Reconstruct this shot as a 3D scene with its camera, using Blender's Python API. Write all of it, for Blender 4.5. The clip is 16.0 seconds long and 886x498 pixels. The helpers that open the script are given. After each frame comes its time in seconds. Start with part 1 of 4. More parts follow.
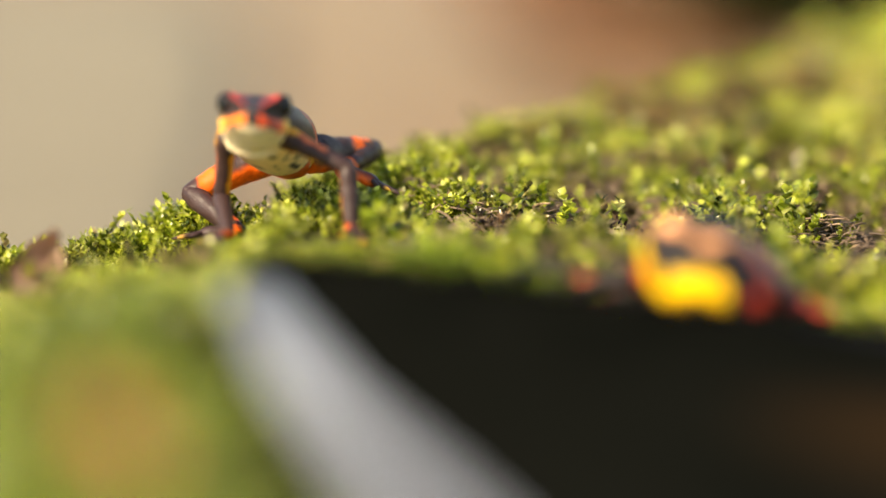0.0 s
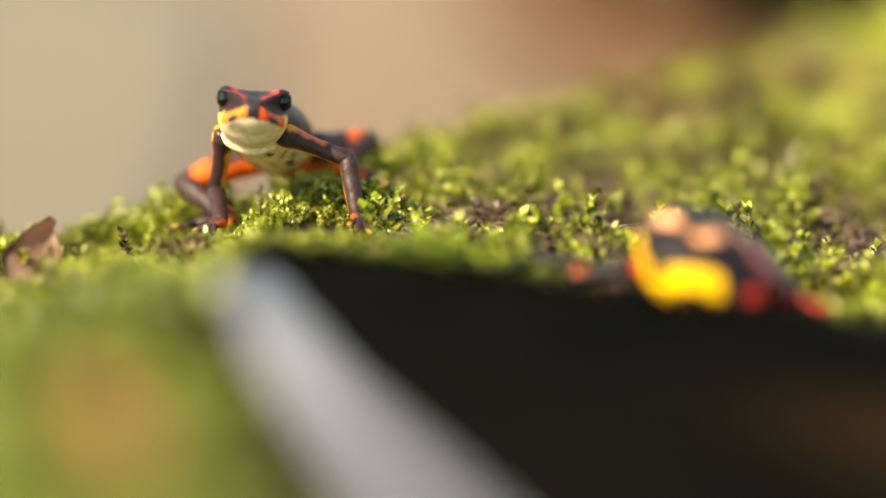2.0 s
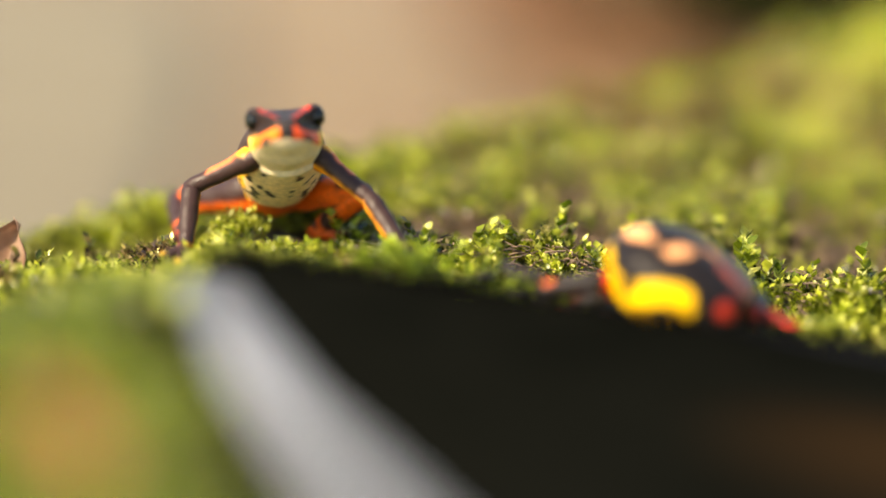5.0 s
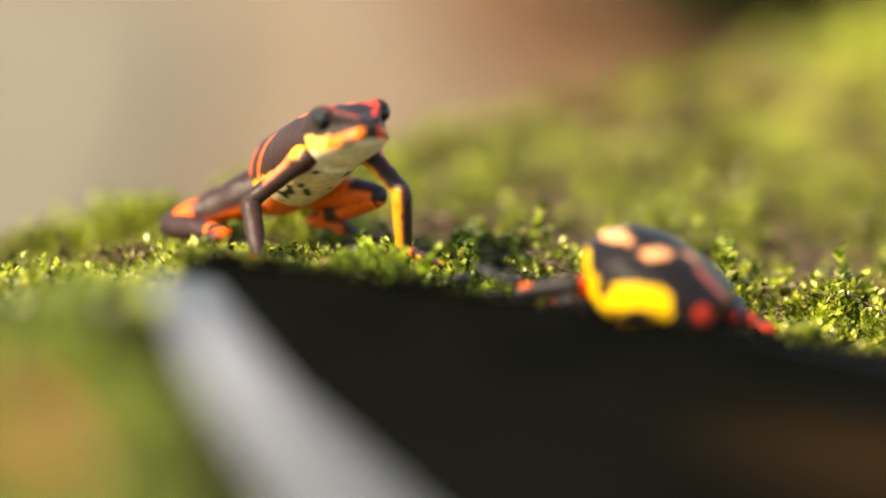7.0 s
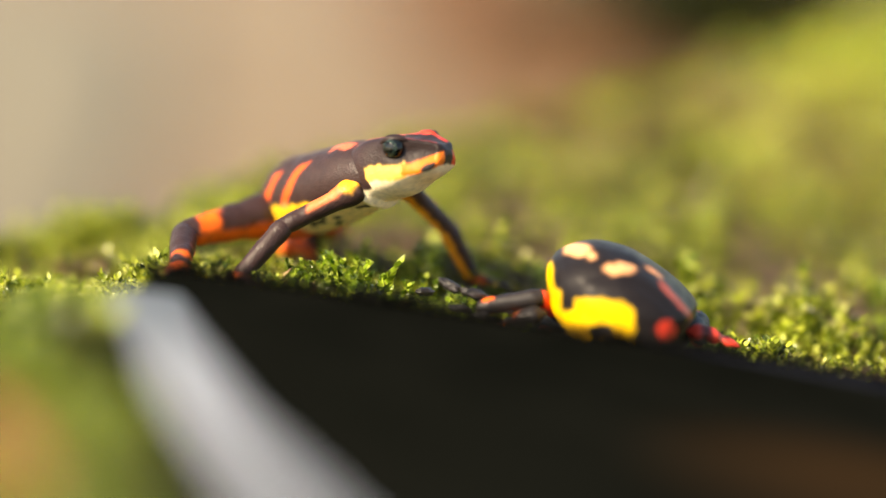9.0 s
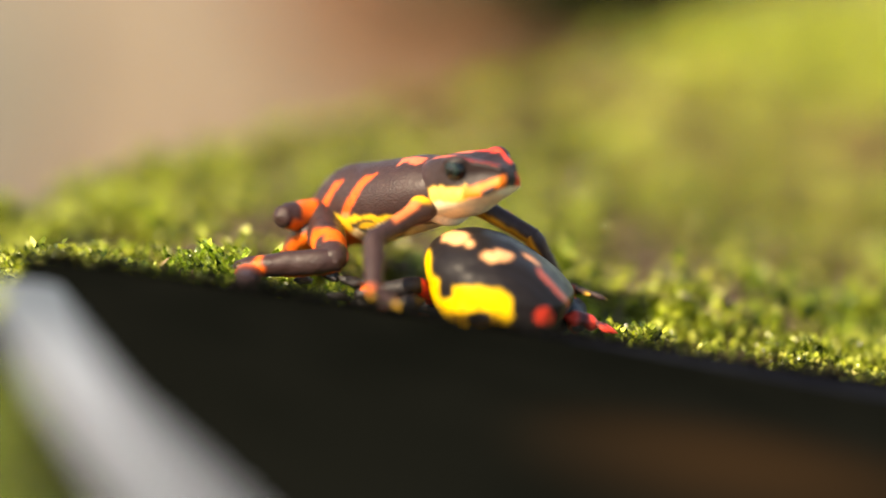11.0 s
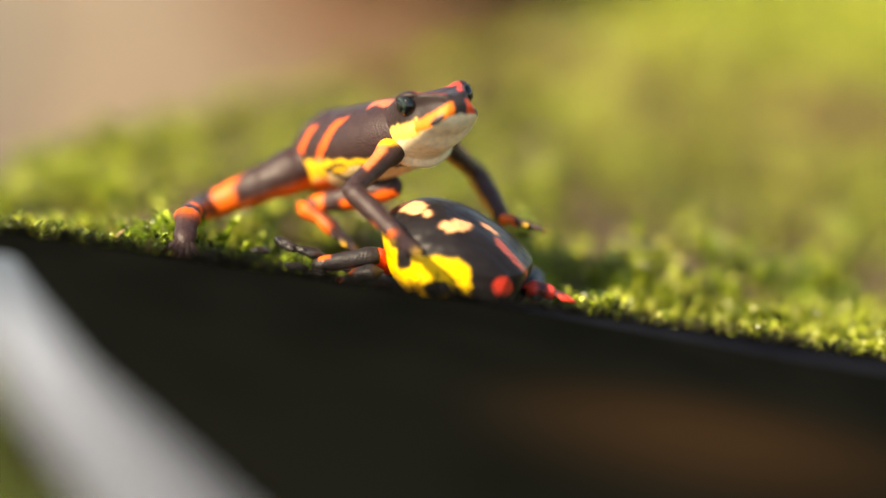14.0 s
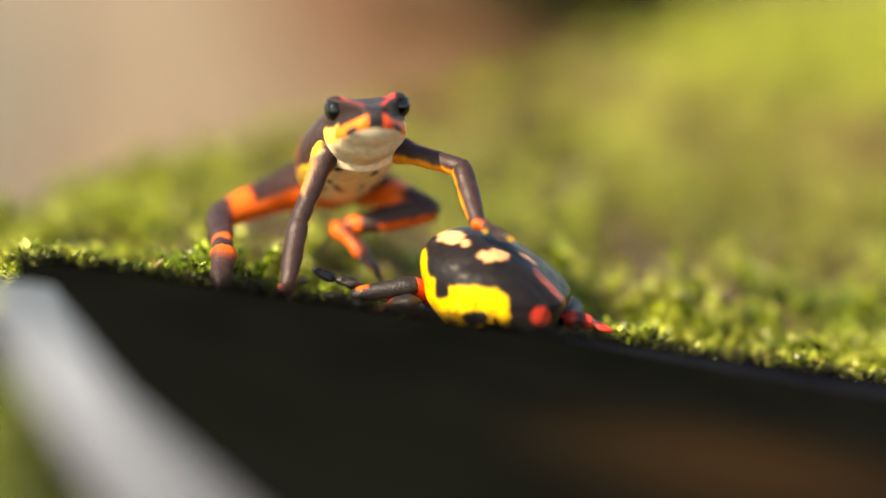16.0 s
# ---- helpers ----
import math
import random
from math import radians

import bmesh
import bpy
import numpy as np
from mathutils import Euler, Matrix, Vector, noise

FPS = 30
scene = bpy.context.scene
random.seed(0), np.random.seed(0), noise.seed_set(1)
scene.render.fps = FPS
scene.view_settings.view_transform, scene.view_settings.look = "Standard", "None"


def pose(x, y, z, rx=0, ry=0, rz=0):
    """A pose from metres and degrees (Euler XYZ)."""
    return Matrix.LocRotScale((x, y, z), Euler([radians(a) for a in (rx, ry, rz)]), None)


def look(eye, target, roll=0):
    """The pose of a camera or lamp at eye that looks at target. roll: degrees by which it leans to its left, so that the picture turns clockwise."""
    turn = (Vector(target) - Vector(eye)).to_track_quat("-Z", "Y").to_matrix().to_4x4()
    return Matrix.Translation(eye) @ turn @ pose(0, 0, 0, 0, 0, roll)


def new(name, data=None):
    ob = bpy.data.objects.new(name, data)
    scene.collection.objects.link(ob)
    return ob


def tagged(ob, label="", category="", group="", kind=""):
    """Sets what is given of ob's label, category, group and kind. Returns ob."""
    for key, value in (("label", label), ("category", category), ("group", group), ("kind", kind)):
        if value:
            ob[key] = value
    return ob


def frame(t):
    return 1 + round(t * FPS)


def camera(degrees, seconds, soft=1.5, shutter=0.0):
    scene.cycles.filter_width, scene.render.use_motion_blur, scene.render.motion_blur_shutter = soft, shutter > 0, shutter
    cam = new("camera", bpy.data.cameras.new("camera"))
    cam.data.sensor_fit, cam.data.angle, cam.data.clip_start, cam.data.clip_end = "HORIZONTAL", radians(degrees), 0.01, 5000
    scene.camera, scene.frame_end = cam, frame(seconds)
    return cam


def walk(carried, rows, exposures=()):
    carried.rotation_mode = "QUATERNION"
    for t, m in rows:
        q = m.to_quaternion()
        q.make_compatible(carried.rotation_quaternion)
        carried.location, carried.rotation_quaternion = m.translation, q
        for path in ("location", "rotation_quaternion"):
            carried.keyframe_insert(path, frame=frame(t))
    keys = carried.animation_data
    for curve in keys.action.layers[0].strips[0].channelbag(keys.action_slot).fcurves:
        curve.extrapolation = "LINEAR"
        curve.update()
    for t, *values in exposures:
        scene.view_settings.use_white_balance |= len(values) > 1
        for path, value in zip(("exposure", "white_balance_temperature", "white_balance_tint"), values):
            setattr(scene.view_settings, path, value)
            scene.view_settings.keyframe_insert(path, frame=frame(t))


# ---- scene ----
# ---- camera and its path ----
cam = camera(20, 16.0, soft=1.5, shutter=0.5)
PATH = [
    (0, look((0.0000, -0.4286, 0.0968), (-0.0501, 0.0572, -0.0100), -2.23)),
    (0.5, look((0.0000, -0.4285, 0.0968), (-0.0503, 0.0573, -0.0105), -2.20)),
    (1, look((0.0000, -0.4288, 0.0969), (-0.0505, 0.0568, -0.0107), -2.01)),
    (1.5, look((0.0000, -0.4285, 0.0968), (-0.0504, 0.0571, -0.0112), -1.82)),
    (2, look((0.0000, -0.4277, 0.0966), (-0.0494, 0.0579, -0.0119), -1.57)),
    (2.5, look((0.0000, -0.4267, 0.0964), (-0.0483, 0.0590, -0.0122), -1.36)),
    (3, look((0.0000, -0.4259, 0.0962), (-0.0474, 0.0600, -0.0118), -1.08)),
    (3.5, look((0.0000, -0.4252, 0.0961), (-0.0469, 0.0610, -0.0110), -0.88)),
    (4, look((0.0000, -0.4241, 0.0959), (-0.0465, 0.0622, -0.0106), -0.69)),
    (6.5, look((0.0000, -0.4220, 0.0954), (-0.0397, 0.0649, -0.0115), -0.45)),
    (7, look((0.0000, -0.4210, 0.0952), (-0.0392, 0.0660, -0.0110), -0.37)),
    (7.5, look((0.0000, -0.4207, 0.0952), (-0.0393, 0.0665, -0.0102), -0.24)),
    (8, look((0.0000, -0.4204, 0.0951), (-0.0383, 0.0670, -0.0094), -0.13)),
    (8.5, look((0.0000, -0.4200, 0.0950), (-0.0358, 0.0678, -0.0090), 0.00)),
    (9, look((0.0000, -0.4198, 0.0950), (-0.0320, 0.0683, -0.0086), 0.14)),
    (9.5, look((0.0000, -0.4204, 0.0951), (-0.0268, 0.0680, -0.0085), 0.32)),
    (10, look((0.0000, -0.4210, 0.0952), (-0.0193, 0.0677, -0.0089), 0.44)),
    (12.5, look((0.0000, -0.4203, 0.0951), (0.0003, 0.0676, -0.0142), 0.51)),
    (13, look((0.0000, -0.4200, 0.0950), (0.0014, 0.0676, -0.0157), 0.56)),
    (13.5, look((0.0000, -0.4195, 0.0949), (0.0019, 0.0679, -0.0168), 0.51)),
    (14, look((0.0000, -0.4193, 0.0949), (0.0007, 0.0681, -0.0167), 0.47)),
    (14.5, look((0.0000, -0.4194, 0.0949), (-0.0022, 0.0683, -0.0151), 0.41)),
    (15, look((0.0000, -0.4193, 0.0948), (-0.0054, 0.0689, -0.0131), 0.35)),
    (15.5, look((0.0000, -0.4192, 0.0948), (-0.0072, 0.0694, -0.0112), 0.31)),
    (16, look((0.0000, -0.4191, 0.0948), (-0.0069, 0.0695, -0.0110), 0.24)),
]
walk(cam, PATH, [(0, 1.21, 7750, 10), (16, 1.21, 7750, 10)])
cam.data.dof.use_dof = True
cam.data.dof.aperture_fstop = 2.8
cam.data.dof.focus_distance = 0.43
# focus pull: place of the sharp plane along y, in millimetres
focus_point = new("focus_point")
cam.data.dof.focus_object = focus_point
PULL = [(0, 78), (0.4, 96), (1.1, 96), (1.4, 55), (3.7, 55), (4.2, 52), (6.3, 18), (6.8, 18), (7.1, 28), (8.1, 28), (8.5, 9), (9.5, 8), (9.8, 17), (10.2, 15), (12.3, 0), (16, 0)]

# ---- light ----
SUN_FROM = Vector((-0.56, -0.52, 0.66)).normalized()
world = bpy.data.worlds.new("sky")
scene.world = world
world.use_nodes = True
wn = world.node_tree.nodes
sky = wn.new("ShaderNodeTexSky")
sky.sky_type = "NISHITA"
sky.sun_disc = False
sky.sun_elevation = math.asin(SUN_FROM.z)
sky.sun_rotation = math.atan2(SUN_FROM.x, SUN_FROM.y)
wn["Background"].inputs["Strength"].default_value = 0.12
world.node_tree.links.new(sky.outputs[0], wn["Background"].inputs["Color"])
sun_data = bpy.data.lights.new("sun", "SUN")
sun_data.energy, sun_data.angle, sun_data.color = 5.0, radians(0.8), (1.0, 0.885, 0.70)
sun = new("sun", sun_data)
sun.matrix_world = look(SUN_FROM * 5, (0, 0, 0))


# ---- materials ----
def material(name, build, rough=0.6):
    m = bpy.data.materials.new(name)
    m.use_nodes = True
    nt = m.node_tree
    bsdf = nt.nodes["Principled BSDF"]
    bsdf.inputs["Roughness"].default_value = rough
    build(nt, bsdf)
    return m


def node(nt, kind, **settings):
    n = nt.nodes.new(kind)
    for key, value in settings.items():
        n.inputs[key].default_value = value
    return n


def ramp(nt, source, stops):
    r = nt.nodes.new("ShaderNodeValToRGB")
    while len(r.color_ramp.elements) < len(stops):
        r.color_ramp.elements.new(0.5)
    for e, (p, c) in zip(r.color_ramp.elements, stops):
        e.position, e.color = p, (*c, 1)
    nt.links.new(source, r.inputs[0])
    return r.outputs[0]


def noise_node(nt, scale, detail=3.0, coords="Object"):
    tc = nt.nodes.new("ShaderNodeTexCoord")
    n = node(nt, "ShaderNodeTexNoise", Scale=scale, Detail=detail)
    nt.links.new(tc.outputs[coords], n.inputs["Vector"])
    return n.outputs["Fac"]


def mix(nt, fac, a, b, mode="MIX"):
    m = nt.nodes.new("ShaderNodeMix")
    m.data_type, m.blend_type = "RGBA", mode
    for value, i in ((fac, 0), (a, 6), (b, 7)):
        if isinstance(value, bpy.types.NodeSocket):
            nt.links.new(value, m.inputs[i])
        else:
            m.inputs[i].default_value = value if i == 0 else (*value, 1)
    return m.outputs[2]


def bump(nt, bsdf, height, strength, distance):
    b = node(nt, "ShaderNodeBump", Strength=strength, Distance=distance)
    nt.links.new(height, b.inputs["Height"])
    nt.links.new(b.outputs[0], bsdf.inputs["Normal"])


def skin_build(low, high, relief, gloss=0.5):
  def build(nt, bsdf):
    a = nt.nodes.new("ShaderNodeAttribute")
    a.attribute_name = "skin"
    fine = ramp(nt, noise_node(nt, 900), [(0.3, (0.78, 0.78, 0.78)), (0.7, (1.12, 1.1, 1.08))])
    col = mix(nt, 1.0, a.outputs["Color"], fine, "MULTIPLY")
    nt.links.new(col, bsdf.inputs["Base Color"])
    bsdf.inputs["Specular IOR Level"].default_value = gloss
    rg = ramp(nt, noise_node(nt, 500), [(0.3, (low,) * 3), (0.7, (high,) * 3)])
    nt.links.new(rg, bsdf.inputs["Roughness"])
    tc = nt.nodes.new("ShaderNodeTexCoord")
    v = node(nt, "ShaderNodeTexVoronoi", Scale=2600.0)
    nt.links.new(tc.outputs["Object"], v.inputs["Vector"])
    bump(nt, bsdf, v.outputs["Distance"], relief, 0.00025)
  return build


def leafy_build(greens, browns, patch_scale, brown_from, glow=0.42, tuft_scale=260):
    def build(nt, bsdf):
        geo = nt.nodes.new("ShaderNodeNewGeometry")
        rnd = geo.outputs["Random Per Island"]
        g = ramp(nt, rnd, greens)
        b = ramp(nt, rnd, browns)
        patch = noise_node(nt, patch_scale, 4.0)
        f = ramp(nt, patch, [(brown_from, (0, 0, 0)), (brown_from + 0.13, (1, 1, 1))])
        # noise paints shaded gaps and bright tips into the leaf colour
        tuft_shade = ramp(nt, noise_node(nt, tuft_scale, 2.0), [(0.32, (0.24, 0.26, 0.24)), (0.66, (1.36, 1.34, 1.3))])
        col = mix(nt, 1.0, mix(nt, f, g, b), tuft_shade, "MULTIPLY")
        nt.links.new(col, bsdf.inputs["Base Color"])
        bsdf.inputs["Roughness"].default_value = 0.27
        tr = nt.nodes.new("ShaderNodeBsdfTranslucent")
        nt.links.new(col, tr.inputs["Color"])
        sh = nt.nodes.new("ShaderNodeMixShader")
        sh.inputs[0].default_value = glow
        out = nt.nodes["Material Output"]
        nt.links.new(bsdf.outputs[0], sh.inputs[1])
        nt.links.new(tr.outputs[0], sh.inputs[2])
        nt.links.new(sh.outputs[0], out.inputs["Surface"])
    return build


def soil_build(nt, bsdf):
    n = noise_node(nt, 160, 6.0)
    c = ramp(nt, n, [(0.3, (0.020, 0.013, 0.008)), (0.5, (0.062, 0.040, 0.024)), (0.75, (0.145, 0.097, 0.060))])
    nt.links.new(c, bsdf.inputs["Base Color"])
    bump(nt, bsdf, noise_node(nt, 700, 6.0), 0.8, 0.002)


def litter_build(nt, bsdf):
    big = noise_node(nt, 1.3, 2.0)
    fine = noise_node(nt, 22, 5.0)
    c1 = ramp(nt, big, [(0.35, (0.180, 0.120, 0.062)), (0.6, (0.230, 0.178, 0.104))])
    c2 = ramp(nt, fine, [(0.3, (0.55, 0.5, 0.45)), (0.7, (1.2, 1.15, 1.1))])
    nt.links.new(mix(nt, 1.0, c1, c2, "MULTIPLY"), bsdf.inputs["Base Color"])
    bump(nt, bsdf, fine, 0.6, 0.02)


def stained(c1, c2, scale, rough=0.6, metal=0.0, height=0.0005, gloss=0.5, first=0.35, last=0.68):
    def build(nt, bsdf):
        n = noise_node(nt, scale, 5.0)
        nt.links.new(ramp(nt, n, [(first, c1), (last, c2)]), bsdf.inputs["Base Color"])
        bsdf.inputs["Roughness"].default_value = rough
        bsdf.inputs["Metallic"].default_value = metal
        bsdf.inputs["Specular IOR Level"].default_value = gloss
        if gloss < 0.05:
            bsdf.inputs["IOR"].default_value = 1.01
        bump(nt, bsdf, noise_node(nt, scale * 12, 4.0), 0.3, height)
    return build


def black_build(nt, bsdf):
    # black plastic; a soft brown reflection is painted into its colour
    stained((0.0033, 0.0037, 0.0029), (0.0058, 0.0061, 0.0048), 40, 0.8, gloss=0.03)(nt, bsdf)
    base = bsdf.inputs["Base Color"].links[0].from_socket
    tc = nt.nodes.new("ShaderNodeTexCoord")
    d = nt.nodes.new("ShaderNodeVectorMath")
    d.operation = "DISTANCE"
    nt.links.new(tc.outputs["Object"], d.inputs[0])
    d.inputs[1].default_value = (0.036, -0.098, -0.01)
    f = ramp(nt, d.outputs["Value"], [(0.010, (1, 1, 1)), (0.036, (0, 0, 0))])
    with_reflection = mix(nt, f, base, (0.022, 0.0125, 0.0060))
    nt.links.new(with_reflection, bsdf.inputs["Base Color"])


SKIN = material("frog_skin", skin_build(0.38, 0.60, 0.26, 0.32))
WET = material("wet_frog_skin", skin_build(0.34, 0.48, 0.03, 0.14))
NEAR_MOSS = material("near_moss", leafy_build(
    [(0.0, (0.03, 0.06, 0.004)), (0.4, (0.27, 0.335, 0.022)), (0.8, (0.58, 0.62, 0.08)), (1.0, (0.80, 0.82, 0.26))],
    [(0.0, (0.012, 0.008, 0.005)), (0.45, (0.10, 0.060, 0.034)), (1.0, (0.42, 0.28, 0.16))], 50, 0.46, 0.34))
EDGE_MOSS = material("edge_moss", leafy_build(
    [(0.0, (0.03, 0.06, 0.004)), (0.4, (0.27, 0.335, 0.022)), (0.8, (0.58, 0.62, 0.08)), (1.0, (0.80, 0.82, 0.26))],
    [(0.0, (0.012, 0.008, 0.005)), (0.45, (0.12, 0.070, 0.042)), (1.0, (0.54, 0.36, 0.22))], 50, 0.60, 0.36))
FEATHER = material("feather_moss", leafy_build(
    [(0.0, (0.02, 0.055, 0.004)), (0.5, (0.23, 0.34, 0.020)), (1.0, (0.60, 0.70, 0.11))],
    [(0.0, (0.03, 0.02, 0.01)), (1.0, (0.16, 0.12, 0.05))], 60, 0.62, 0.36))
FRONT_MOSS = material("front_moss", leafy_build(
    [(0.0, (0.03, 0.06, 0.006)), (0.5, (0.215, 0.29, 0.028)), (1.0, (0.57, 0.64, 0.13))],
    [(0.0, (0.016, 0.020, 0.008)), (1.0, (0.13, 0.11, 0.045))], 34, 0.58, 0.35, 48))
# far moss: a brighter copy, with sun on the slope put into its colours
SUNLIT_MOSS = material("moss", leafy_build(
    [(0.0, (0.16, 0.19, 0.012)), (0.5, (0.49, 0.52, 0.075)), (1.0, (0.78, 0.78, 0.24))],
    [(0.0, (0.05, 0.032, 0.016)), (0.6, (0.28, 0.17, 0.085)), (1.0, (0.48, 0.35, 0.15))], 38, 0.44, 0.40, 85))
# brighter again: the crest's sunlight is painted into these greens
SUNLIT_CREST = material("sunlit_crest_moss", leafy_build(
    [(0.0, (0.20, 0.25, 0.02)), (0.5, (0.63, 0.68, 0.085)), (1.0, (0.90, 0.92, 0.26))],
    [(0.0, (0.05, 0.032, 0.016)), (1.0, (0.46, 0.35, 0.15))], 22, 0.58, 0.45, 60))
SOIL = material("soil", soil_build)
LITTER = material("leaf_litter", litter_build)
BLACK = material("black_plastic", black_build)
# blue tint of the lip is skylight put into its colour
RIM = material("sky_tinted_rim", stained((0.004, 0.0045, 0.007), (0.007, 0.008, 0.011), 60, 0.7, gloss=0.04))
# fringe of moss shoots, near black because their shade is put into the colour
SHADED_FRINGE = material("shaded_fringe_moss", stained((0.006, 0.006, 0.005), (0.012, 0.012, 0.012), 200, 0.8, gloss=0.04))


def edge_build(nt, bsdf):
    # sky reflection on the edge painted pale grey, its shading darker towards the corner
    stained((0.33, 0.33, 0.352), (0.45, 0.45, 0.475), 30, 0.45, 0.4)(nt, bsdf)
    base = bsdf.inputs["Base Color"].links[0].from_socket
    tc = nt.nodes.new("ShaderNodeTexCoord")
    d = nt.nodes.new("ShaderNodeVectorMath")
    d.operation = "DISTANCE"
    nt.links.new(tc.outputs["Object"], d.inputs[0])
    d.inputs[1].default_value = (-0.070, -0.045, 0.007)
    f = ramp(nt, d.outputs["Value"], [(0.012, (1, 1, 1)), (0.075, (0, 0, 0))])
    nt.links.new(mix(nt, f, base, (0.122, 0.126, 0.138)), bsdf.inputs["Base Color"])


EDGE = material("grey_edge", edge_build)
EYE = material("eye_black", stained((0.002, 0.002, 0.003), (0.005, 0.008, 0.007), 900, 0.05, 0.0, 0.00001))
IRIS = material("iris", stained((0.006, 0.014, 0.012), (0.03, 0.055, 0.04), 1500, 0.08))
PALE = material("pale_stone", stained((0.135, 0.117, 0.078), (0.185, 0.161, 0.110), 6, 0.8, 0, 0.01))
AMBER = material("amber_leaf", stained((0.44, 0.19, 0.06), (0.70, 0.36, 0.15), 160, 0.6))
DRY = material("dry_leaf", stained((0.34, 0.20, 0.13), (0.58, 0.40, 0.30), 140, 0.6))
RUST = material("rust_leaves", stained((0.22, 0.10, 0.05), (0.36, 0.18, 0.09), 20, 0.7, 0, 0.01))
STEM = material("dry_stem", stained((0.04, 0.025, 0.015), (0.30, 0.20, 0.12), 170, 0.6))
CRUMB = material("crumb", stained((0.010, 0.007, 0.005), (0.30, 0.205, 0.135), 300, 0.7))
BARK = material("black_bark", stained((0.006, 0.005, 0.005), (0.035, 0.028, 0.026), 420, 0.38, 0.0, 0.0006))
FERN = material("dark_leaf", leafy_build(
    [(0.0, (0.02, 0.026, 0.005)), (1.0, (0.06, 0.06, 0.012))], [(0.0, (0.03, 0.024, 0.012)), (1.0, (0.07, 0.055, 0.022))], 3, 0.6))


# ---- building helpers ----
def mesh_of(name, verts, faces, mat, smooth=True, colours=None):
    me = bpy.data.meshes.new(name)
    me.from_pydata([tuple(v) for v in verts], [], faces)
    me.materials.append(mat)
    if smooth:
        me.polygons.foreach_set("use_smooth", [True] * len(me.polygons))
    if colours is not None:
        at = me.attributes.new("skin", "FLOAT_COLOR", "POINT")
        at.data.foreach_set("color", np.hstack([colours, np.ones((len(colours), 1))]).astype(np.float32).ravel())
    me.update()
    return me


def big_mesh(name, verts, tris, mat):
    me = bpy.data.meshes.new(name)
    n = len(tris)
    me.vertices.add(len(verts))
    me.vertices.foreach_set("co", np.asarray(verts, np.float32).ravel())
    me.loops.add(n * 3)
    me.loops.foreach_set("vertex_index", np.asarray(tris, np.int32).ravel())
    me.polygons.add(n)
    me.polygons.foreach_set("loop_start", np.arange(0, n * 3, 3, dtype=np.int32))
    me.materials.append(mat)
    me.update(calc_edges=True)
    return me


def part(name, me, parent, label=""):
    ob = new(name, me)
    ob.parent = parent
    return tagged(ob, label)


def tube(stations, nu, nv, colour):
    """A closed loft along +Y. stations: rows of (y, half width, half height, z of the middle, squareness)."""
    st = np.array(stations, float)
    s = np.linspace(0, 1, nu)
    s = 0.5 - 0.5 * np.cos(np.pi * s) * (0.35 + 0.65 * np.abs(np.cos(np.pi * s)) ** 0.0)
    y = st[0, 0] + (st[-1, 0] - st[0, 0]) * s
    def curve(k):
        # smooth interpolation through the stations
        x0, v = st[:, 0], st[:, k]
        m = np.gradient(v, x0)
        i = np.clip(np.searchsorted(x0, y) - 1, 0, len(x0) - 2)
        h = x0[i + 1] - x0[i]
        u = (y - x0[i]) / h
        return ((2*u**3 - 3*u**2 + 1) * v[i] + (u**3 - 2*u**2 + u) * h * m[i] + (3*u**2 - 2*u**3) * v[i+1] + (u**3 - u**2) * h * m[i+1])
    w, h, zc, top = np.maximum(curve(1), 1e-5), np.maximum(curve(2), 1e-5), curve(3), curve(4)
    verts, cols, faces = [], [], []
    for i in range(nu):
        for j in range(nv):
            a = 2 * np.pi * j / nv
            rise = h[i] * np.sin(a) * (1.0 - top[i] * max(0.0, np.sin(a)) ** 0.5)
            verts.append((w[i] * np.sign(np.cos(a)) * abs(np.cos(a)) ** (1.0 - 0.3 * top[i]), y[i], zc[i] + rise))
            cols.append(colour(verts[-1], a, s[i]))
    for i in range(nu - 1):
        for j in range(nv):
            k = (j + 1) % nv
            faces.append((i * nv + j, i * nv + k, (i + 1) * nv + k, (i + 1) * nv + j))
    faces.append(tuple(range(nv))[::-1])
    faces.append(tuple((nu - 1) * nv + j for j in range(nv)))
    faces = [f[::-1] for f in faces]
    g = np.array(cols, float).reshape(nu, nv, 3)
    for _ in range(2):
        side = np.vstack([g[:1], g[:-1]]) + np.vstack([g[1:], g[-1:]])
        g = 0.4 * g + 0.15 * (side + np.roll(g, 1, 1) + np.roll(g, -1, 1))
    return verts, faces, g.reshape(-1, 3)


def ball(r, stretch=(1, 1, 1), seg=24):
    bm = bmesh.new()
    bmesh.ops.create_uvsphere(bm, u_segments=seg, v_segments=seg // 2, radius=r)
    bmesh.ops.scale(bm, vec=stretch, verts=bm.verts)
    return bm


def from_bm(name, bm, mat, smooth=True):
    me = bpy.data.meshes.new(name)
    bm.to_mesh(me)
    bm.free()
    me.materials.append(mat)
    if smooth:
        me.polygons.foreach_set("use_smooth", [True] * len(me.polygons))
    return me


MAROON = np.array((0.035, 0.0175, 0.0165))
ORANGE = np.array((0.82, 0.130, 0.010))
YELLOW = np.array((0.88, 0.50, 0.03))
CREAM = np.array((0.86, 0.73, 0.48))
RED = np.array((0.72, 0.055, 0.030))
INK = np.array((0.012, 0.010, 0.011))
SALMON = np.array((0.88, 0.42, 0.19))
BAND = ORANGE * 0.65 + RED * 0.25


def wob(p, scale, amp):
    return amp * noise.noise(Vector(p) * scale)


